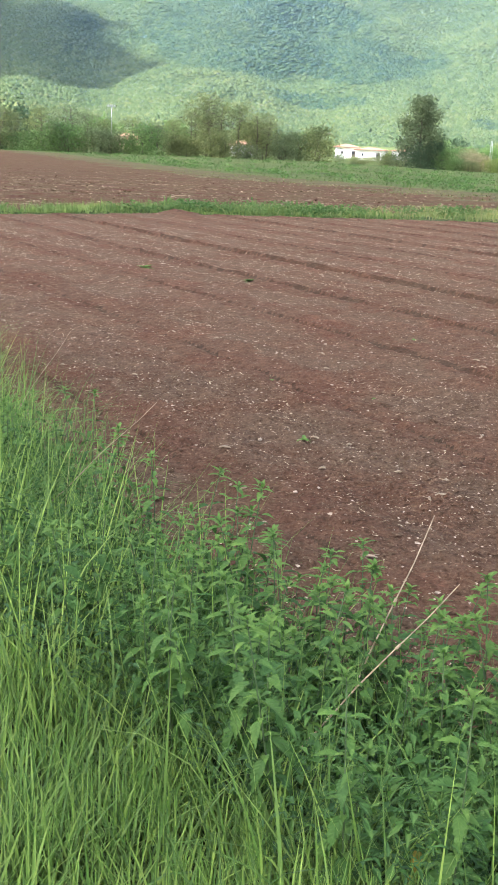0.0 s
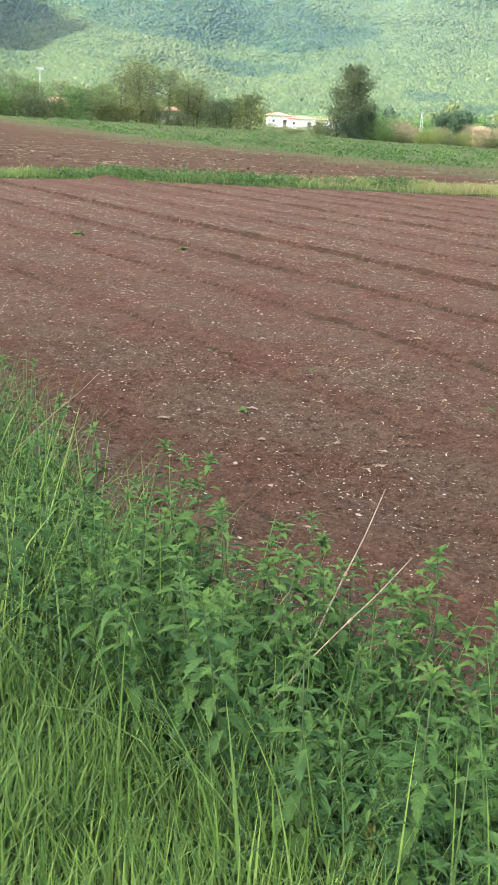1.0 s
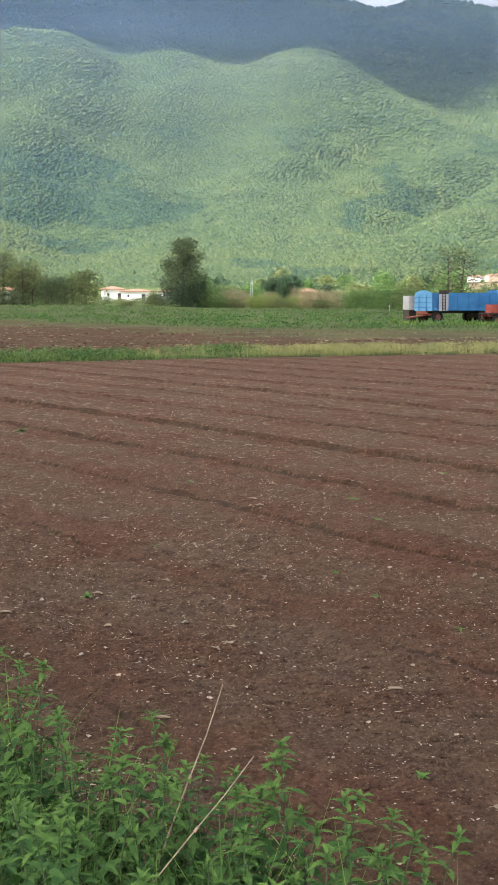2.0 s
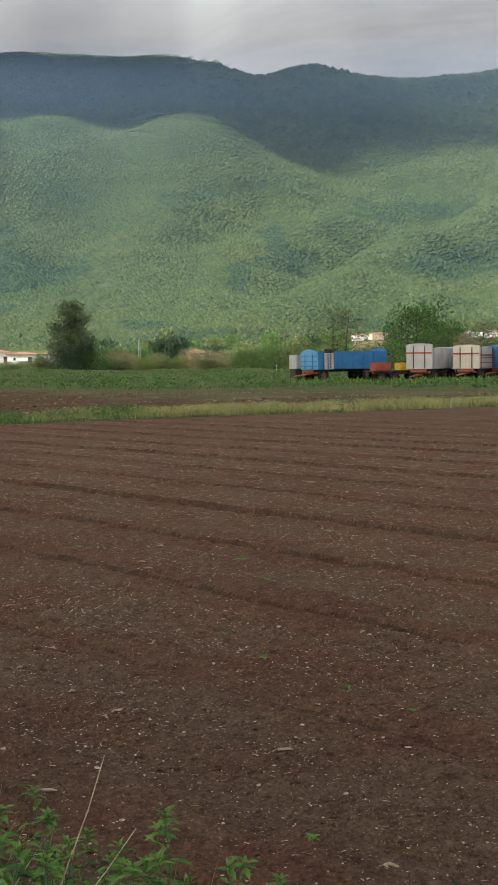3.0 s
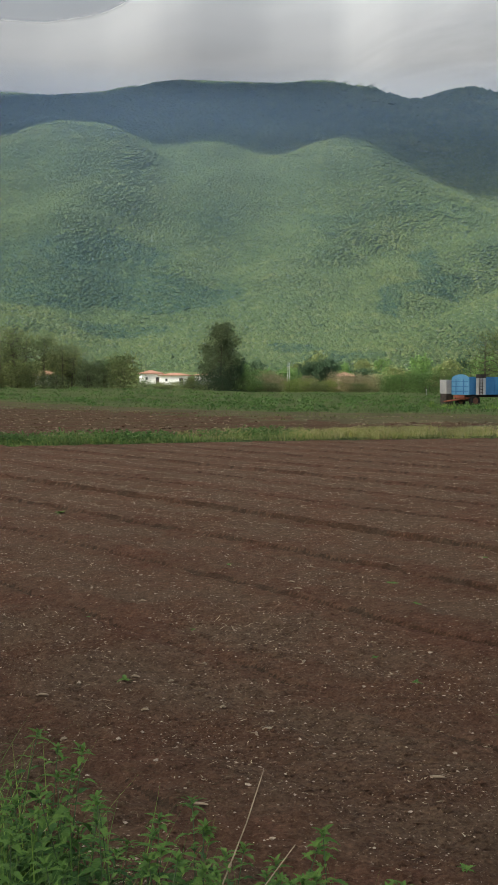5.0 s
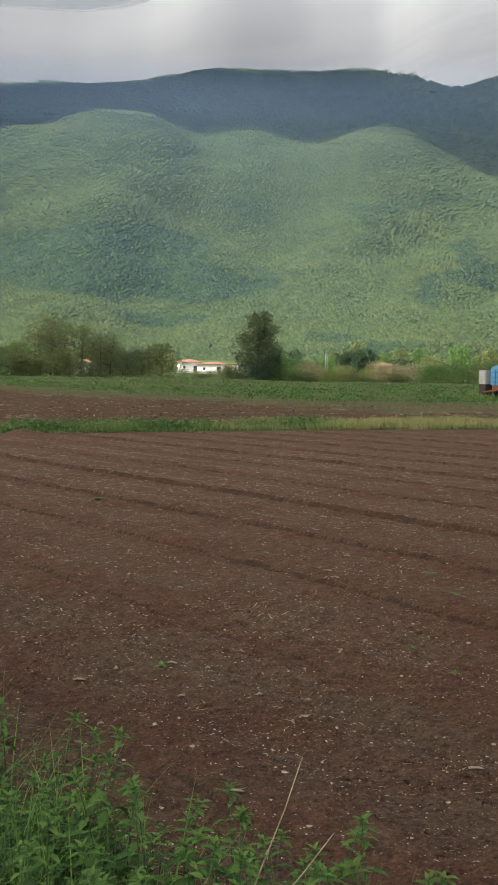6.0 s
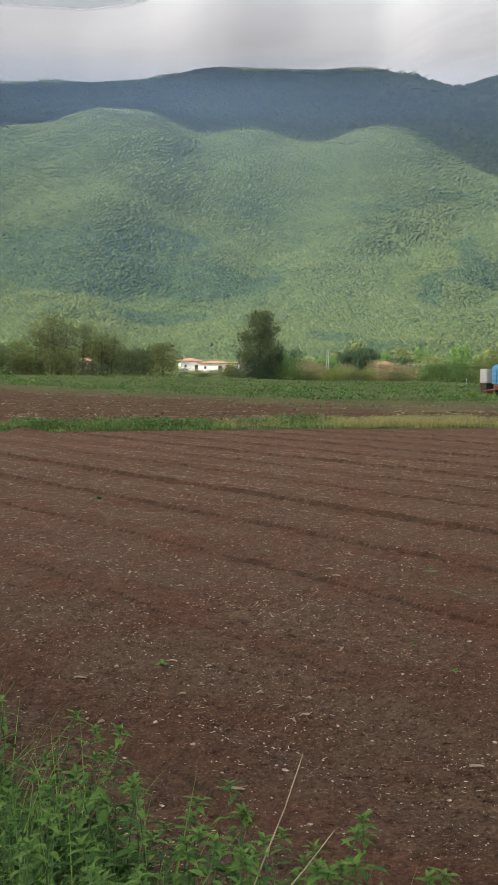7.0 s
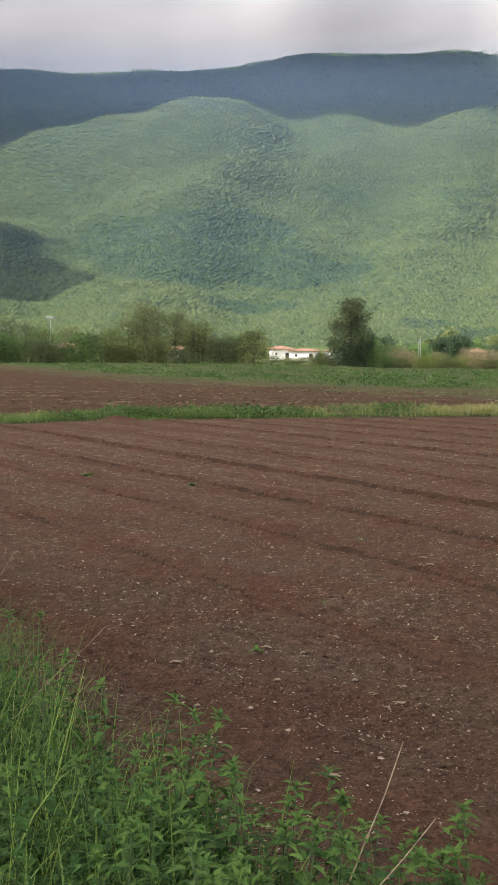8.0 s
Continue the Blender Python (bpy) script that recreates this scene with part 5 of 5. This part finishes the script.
for x, y, z in ((-0.46, 3.42, 0.80), (-0.37, 3.38, 0.74), (-0.14, 3.25, 0.70), (0.17, 3.05, 0.71), (0.34, 2.98, 0.76), (0.45, 2.9, 0.68), (0.50, 2.72, 0.68), (0.57, 2.6, 0.66), (-1.36, 5.0, 0.74), (-1.46, 4.95, 0.74), (-0.22, 3.32, 0.62), (0.05, 3.15, 0.60), (0.24, 2.9, 0.64), (-0.55, 3.75, 0.7), (-0.7, 3.95, 0.72), (-0.9, 4.2, 0.7), (-1.1, 4.5, 0.74), (0.1, 2.95, 0.66), (0.38, 2.8, 0.66), (0.0, 3.05, 0.66), (-0.3, 3.15, 0.68), (0.3, 2.7, 0.6), (0.45, 2.55, 0.58), (-0.05, 3.2, 0.7), (0.56, 2.78, 0.6), (0.62, 2.5, 0.6)):
    put_nettle(x, y, z)
count = 0
while count < 112:
    x, y = rn.uniform(-1.9, 0.72), rn.uniform(1.75, 5.6)
    e, i = float(edge_in(x, y)), float(inner_in(x, y))
    if e < 0.10 or i > 0.06 or (x < -0.8 and rn.random() < 0.45):
        continue
    put_nettle(x, y, rn.uniform(0.44, 0.70))
    count += 1
count = 0
while count < 14:
    x, y = rn.uniform(-0.7, 0.66), rn.uniform(2.3, 4.2)
    if 0.06 < float(edge_in(x, y)) < 0.34:
        put_nettle(x, y, rn.uniform(0.46, 0.62))
        count += 1
for src, h in NETTLES:
    for o in (*src.children_recursive, src):
        bpy.data.objects.remove(o)

# cleavers and low leaves that fill the nettles
def whorls(n):
    v, f = [], []
    r = np.random.default_rng(23)
    pts = scatter(n, -2.6, 0.75, 1.7, 6.8, lambda x, y: (edge_in(x, y) > 0.08) & (inner_in(x, y) < 0.05), r)
    for p in pts:
        top = p + np.array([r.normal() * 0.05, r.normal() * 0.05, 0.12 + 0.36 * r.random()])
        for t in (0.55, 0.72, 0.88, 1.0):
            c = p + (top - p) * t
            k0 = r.random() * 6.28
            ln = 0.021 * (1.25 - 0.5 * t) * (0.8 + 0.5 * r.random())
            for k in range(6):
                a = k0 + k * 1.047
                d = np.array([math.cos(a), math.sin(a), 0.25 * r.normal()])
                s = np.array([-math.sin(a), math.cos(a), 0]) * ln * 0.13
                o = len(v)
                v += [c, c + d * ln * 0.55 + s, c + d * ln, c + d * ln * 0.55 - s]
                f.append((o, o + 1, o + 2, o + 3))
    return v, f


stuff("cleavers", whorls(4200), leafy("cleaver_leaf", [(0.065, 0.135, 0.036), (0.09, 0.17, 0.045), (0.075, 0.15, 0.04)], 0.3, 0.55, 2.0), "fine whorled cleavers sprawling through the nettles", "weeds")
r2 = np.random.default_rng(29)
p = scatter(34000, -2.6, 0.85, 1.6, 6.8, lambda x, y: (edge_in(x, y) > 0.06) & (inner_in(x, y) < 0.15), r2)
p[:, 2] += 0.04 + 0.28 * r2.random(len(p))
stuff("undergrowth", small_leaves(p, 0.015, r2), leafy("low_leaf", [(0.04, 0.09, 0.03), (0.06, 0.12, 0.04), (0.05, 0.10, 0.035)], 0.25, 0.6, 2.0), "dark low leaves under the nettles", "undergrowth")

p = scatter(66000, -2.6, 0.85, 1.6, 6.8, lambda x, y: (edge_in(x, y) > 0.02) & (inner_in(x, y) < 0.05) & (vnoise(x * 6, y * 6, 63) > -0.35), r2)
p[:, 2] += 0.10 + 0.36 * r2.random(len(p)) * smooth(0.0, 0.25, edge_in(p[:, 0], p[:, 1]))
stuff("bank_weeds", small_leaves(p, 0.019, r2), M_NETTLE, "small green leaves of weeds crowding the bank's edge", "weeds")

# ---- dry stalks and yellow leaves on the bank ----
def stalk(a, b, r, label):
    a, b = Vector(a), Vector(b)
    d = (b - a).normalized()
    low = a - d * min(0.5, max(0.0, (a.z - float(height(a.x, a.y))) / max(0.2, d.z) + 0.02))
    pts = [low.lerp(b, t) + Vector((0.006 * math.sin(9 * t), 0.004 * math.cos(7 * t), 0)) for t in np.linspace(0, 1, 7)]
    root = thing("dry_stalk", pose(0, 0, 0), label, "stalk", "dry stalks on the bank")
    part("stem", mesh_of("stem", *tube(pts, [r * (1 - 0.10 * k) for k in range(7)], 6), True), M_DRY, root)
    for t in (0.35, 0.7):
        c = low.lerp(b, t)
        part("node", rod_bm(c - d * 0.008, c + d * 0.008, r * 1.35, None, 6), M_DRY, root)
    return root


stalk((0.02, 2.95, 0.53), (0.15, 2.99, 0.895), 0.0036, "straight straw-coloured dead stalk leaning over the soil")
stalk((0.055, 2.70, 0.60), (0.215, 2.72, 0.80), 0.0030, "thin straw-coloured dead stalk leaning over the soil")
stalk((-1.05, 4.3, 0.73), (-0.90, 4.25, 0.885), 0.0022, "short pale broken stalk above the grass")
stalk((-1.75, 5.4, 0.70), (-1.55, 5.3, 0.98), 0.0018, "pale arching grass stem above the bank")
rl = random.Random(9)
for x, y, z in ((0.13, 2.2, 0.47), (0.09, 2.22, 0.36), (0.2, 2.1, 0.40), (-0.02, 2.15, 0.33)):
    yl = thing("dead_nettle", pose(x, y, float(height(x, y))), "nettle with withered yellow leaves", "nettle", "nettles on the bank")
    part("stem", rod_bm((0, 0, -0.02), (0.01, 0, z - 0.25), 0.003, 0.002, 5), M_STEM, yl)
    for k in range(3):
        me = LEAVES[k].copy()
        me.materials.clear()
        me.materials.append(M_YELLOW)
        lf = part("leaf", me, None, yl, "withered yellow leaf")
        lf.matrix_basis = Matrix.Translation((0.01, 0, z - 0.26 - 0.05 * k)) @ Euler((radians(-60), 0, rl.uniform(0, 6.28))).to_matrix().to_4x4() @ Matrix.Scale(0.065, 4)

# ---- what lies on the ploughed field ----
def field_points(n, r0, r1, rng, power=1.0):
    az, r = np.radians(-24 + 49 * rng.random(n)), r0 + (r1 - r0) * rng.random(n) ** power
    x, y = r * np.sin(az), r * np.cos(az)
    k = (edge_in(x, y) < -0.05) & (y < np.interp(x, STRIP_X, STRIP_Y) - 0.3)
    u = furrow_offset(x, y)
    for off, deep in FURROWS:
        k &= (np.abs(u - off + 0.065) > 0.07) | (rng.random(n) < 0.3)
        k &= (np.abs(u - off + 0.02) > 0.32 + 0.18 * vnoise(x * 1.1, y * 1.1, 23)) | (rng.random(n) < 0.60)
    x, y = x[k], y[k]
    return np.stack([x, y, height(x, y)], 1)


rf = np.random.default_rng(37)
p = np.concatenate([field_points(22000, 3.0, 20, rf), field_points(15000, 3.0, 9.5, rf)])
stuff("soil_clods", lumps(p, 0.005 + 0.020 * rf.random(len(p)) ** 3, rf, 0.6, False), M_SOIL, "crumbly reddish-brown clods of tilled soil", "soil")
p = field_points(22000, 3.0, 30, rf)
stuff("pebbles", lumps(p + np.array([0, 0, 0.003]), (0.0028 + 0.0085 * rf.random(len(p)) ** 3) * np.clip(0.6 + np.hypot(p[:, 0], p[:, 1]) / 18, 0.8, 1.7), rf, 0.6, False), M_STONE, "small pale pebbles scattered over the soil", "pebbles")


def straws(pts, length, width, rng):
    n = len(pts)
    a = rng.random(n) * 6.283
    d = np.stack([np.cos(a), np.sin(a), 0.12 * rng.normal(size=n)], 1) * length[:, None] / 2
    s = np.stack([-np.sin(a), np.cos(a), 0 * a], 1) * width[:, None] / 2
    bow = np.stack([-np.sin(a), np.cos(a), 0.4 + 0 * a], 1) * (length * 0.12 * rng.normal(size=n))[:, None]
    up = np.array([0, 0, 0.006])
    c = pts + up
    v = np.stack([c - d - s, c - d + s, c + bow + s, c + bow - s, c + d + s * 0.5, c + d - s * 0.5], 1).reshape(-1, 3)
    o = (np.arange(n) * 6)[:, None]
    return v.tolist(), np.concatenate([o + np.array([[0, 1, 2, 3]]), o + np.array([[3, 2, 4, 5]])]).tolist()


p = field_points(112000, 3.0, 38, rf, 0.62)
k = vnoise(p[:, 0] * 0.5, p[:, 1] * 0.5, 44) * 0.5 + rf.random(len(p)) > 0.2
p = p[k]
big = np.clip(0.42 + np.hypot(p[:, 0], p[:, 1]) / 16, 0.6, 1.7)
stuff("straw_bits", straws(p, (0.010 + 0.050 * rf.random(len(p)) ** 3.2) * big, (0.0045 + 0.007 * rf.random(len(p)) ** 2) * big, rf), M_STRAW, "broken straw and maize chaff on the soil", "straw")
n = 150
c = np.stack([0.14 + 0.30 * rf.normal(size=n), 9.2 + 0.4 * rf.normal(size=n)], 1)
p = np.stack([c[:, 0], c[:, 1], height(c[:, 0], c[:, 1])], 1)
stuff("straw_heap", straws(p, 0.03 + 0.06 * rf.random(n), 0.002 + 0.004 * rf.random(n), rf), M_STRAW, "loose tuft of pale straw lying on the soil", "straw")
p = []
az, r = np.radians(-24 + 49 * rf.random(34000)), 36 + 60 * rf.random(34000)
x, y = r * np.sin(az), r * np.cos(az)
k = (y > np.interp(x, STRIP_X, STRIP_Y) + 1.6) & (y < np.interp(x, MEADOW_X, MEADOW_Y) - 8) & (vnoise(x * 0.06, y * 0.55, 50) + 0.35 * rf.normal(size=len(x)) > 0.22)
x, y = x[k], y[k]
p = np.stack([x, y, height(x, y)], 1)
stuff("stubble", straws(p, 0.10 + 0.20 * rf.random(len(p)), 0.03 + 0.05 * rf.random(len(p)), rf), M_STRAW, "pale maize stubble on the second field", "straw")
p2 = p[::4] + np.array([0.2, 0.3, 0])
stuff("large_clods", lumps(p2, 0.03 + 0.05 * rf.random(len(p2)) ** 2, rf), M_SOIL2, "large rough clods on the second field", "soil")


def stone(x, y, size):
    me = mesh_of("stone", *lumps(np.array([[0.0, 0.0, 0.0]]), np.array([size]), rf, 0.65))
    ob = part("stone", me, M_STONE)
    ob.location = (x, y, float(height(x, y)) + size * 0.18)
    tagged(ob, "pale rounded stone lying on the tilled soil", "stone", "stones on the field")


for x, y, s in ((-0.83, 7.3, 0.022), (-0.48, 6.05, 0.017), (1.58, 8.13, 0.021), (1.61, 5.45, 0.016), (0.19, 5.34, 0.017), (-0.26, 5.67, 0.018), (0.9, 5.0, 0.013), (1.3, 5.1, 0.012)):
    stone(x, y, s)
for q in field_points(150, 4.2, 13, np.random.default_rng(41)):
    stone(q[0], q[1], 0.007 + 0.009 * rf.random())


def chip(x, y, turn, length):
    root = thing("maize_stalk_piece", pose(x, y, float(height(x, y)) + 0.006, 0, 2, turn), "pale broken piece of maize stalk on the soil", "stalk", "maize stalk pieces")
    pts = [(-length / 2, 0, 0), (-length * 0.15, 0.004, 0.006), (length * 0.2, -0.003, 0.007), (length / 2, 0.002, 0.001)]
    part("husk", mesh_of("husk", *tube(pts, [0.004, 0.008, 0.007, 0.003], 6), True), M_DRY, root)
    part("fibre", rod_bm((length * 0.1, 0.004, 0.006), (length * 0.62, 0.03, 0.008), 0.003, 0.001, 5), M_DRY, root)


chip(-0.05, 5.11, 5, 0.10)
chip(1.1, 5.46, 12, 0.11)
for q in field_points(60, 4.2, 13, np.random.default_rng(43)):
    chip(q[0], q[1], rf.random() * 180, 0.035 + 0.045 * rf.random())


def field_weed(x, y, size, n):
    root = thing("seedling", pose(x, y, float(height(x, y))), "small green weed sprouting from bare soil", "weed", "weeds on the field")
    for k in range(n):
        me = LEAVES[k % 4].copy()
        me.materials.clear()
        me.materials.append(M_YOUNG)
        lf = part("leaf", me, None, root)
        lf.matrix_basis = Euler((radians(12 + 30 * rf.random()), 0, 2.4 * k + rf.random())).to_matrix().to_4x4() @ Matrix.Scale(size * (0.7 + 0.5 * rf.random()), 4)


for x, y, s, n in ((-0.54, 7.3, 0.075, 8), (1.32, 7.22, 0.07, 7), (-4.0, 18.0, 0.22, 12), (1.76, 11.0, 0.12, 9), (1.78, 9.74, 0.08, 7), (1.16, 7.9, 0.06, 6), (1.67, 6.39, 0.055, 6), (1.01, 4.36, 0.06, 7), (-0.12, 8.83, 0.06, 5), (1.9, 5.87, 0.06, 6), (-2.2, 17.0, 0.14, 8), (2.6, 8.0, 0.06, 6), (3.0, 12.5, 0.1, 7), (0.2, 12.0, 0.07, 6), (-1.0, 9.5, 0.05, 5)):
    field_weed(x, y, s * 0.8, n)
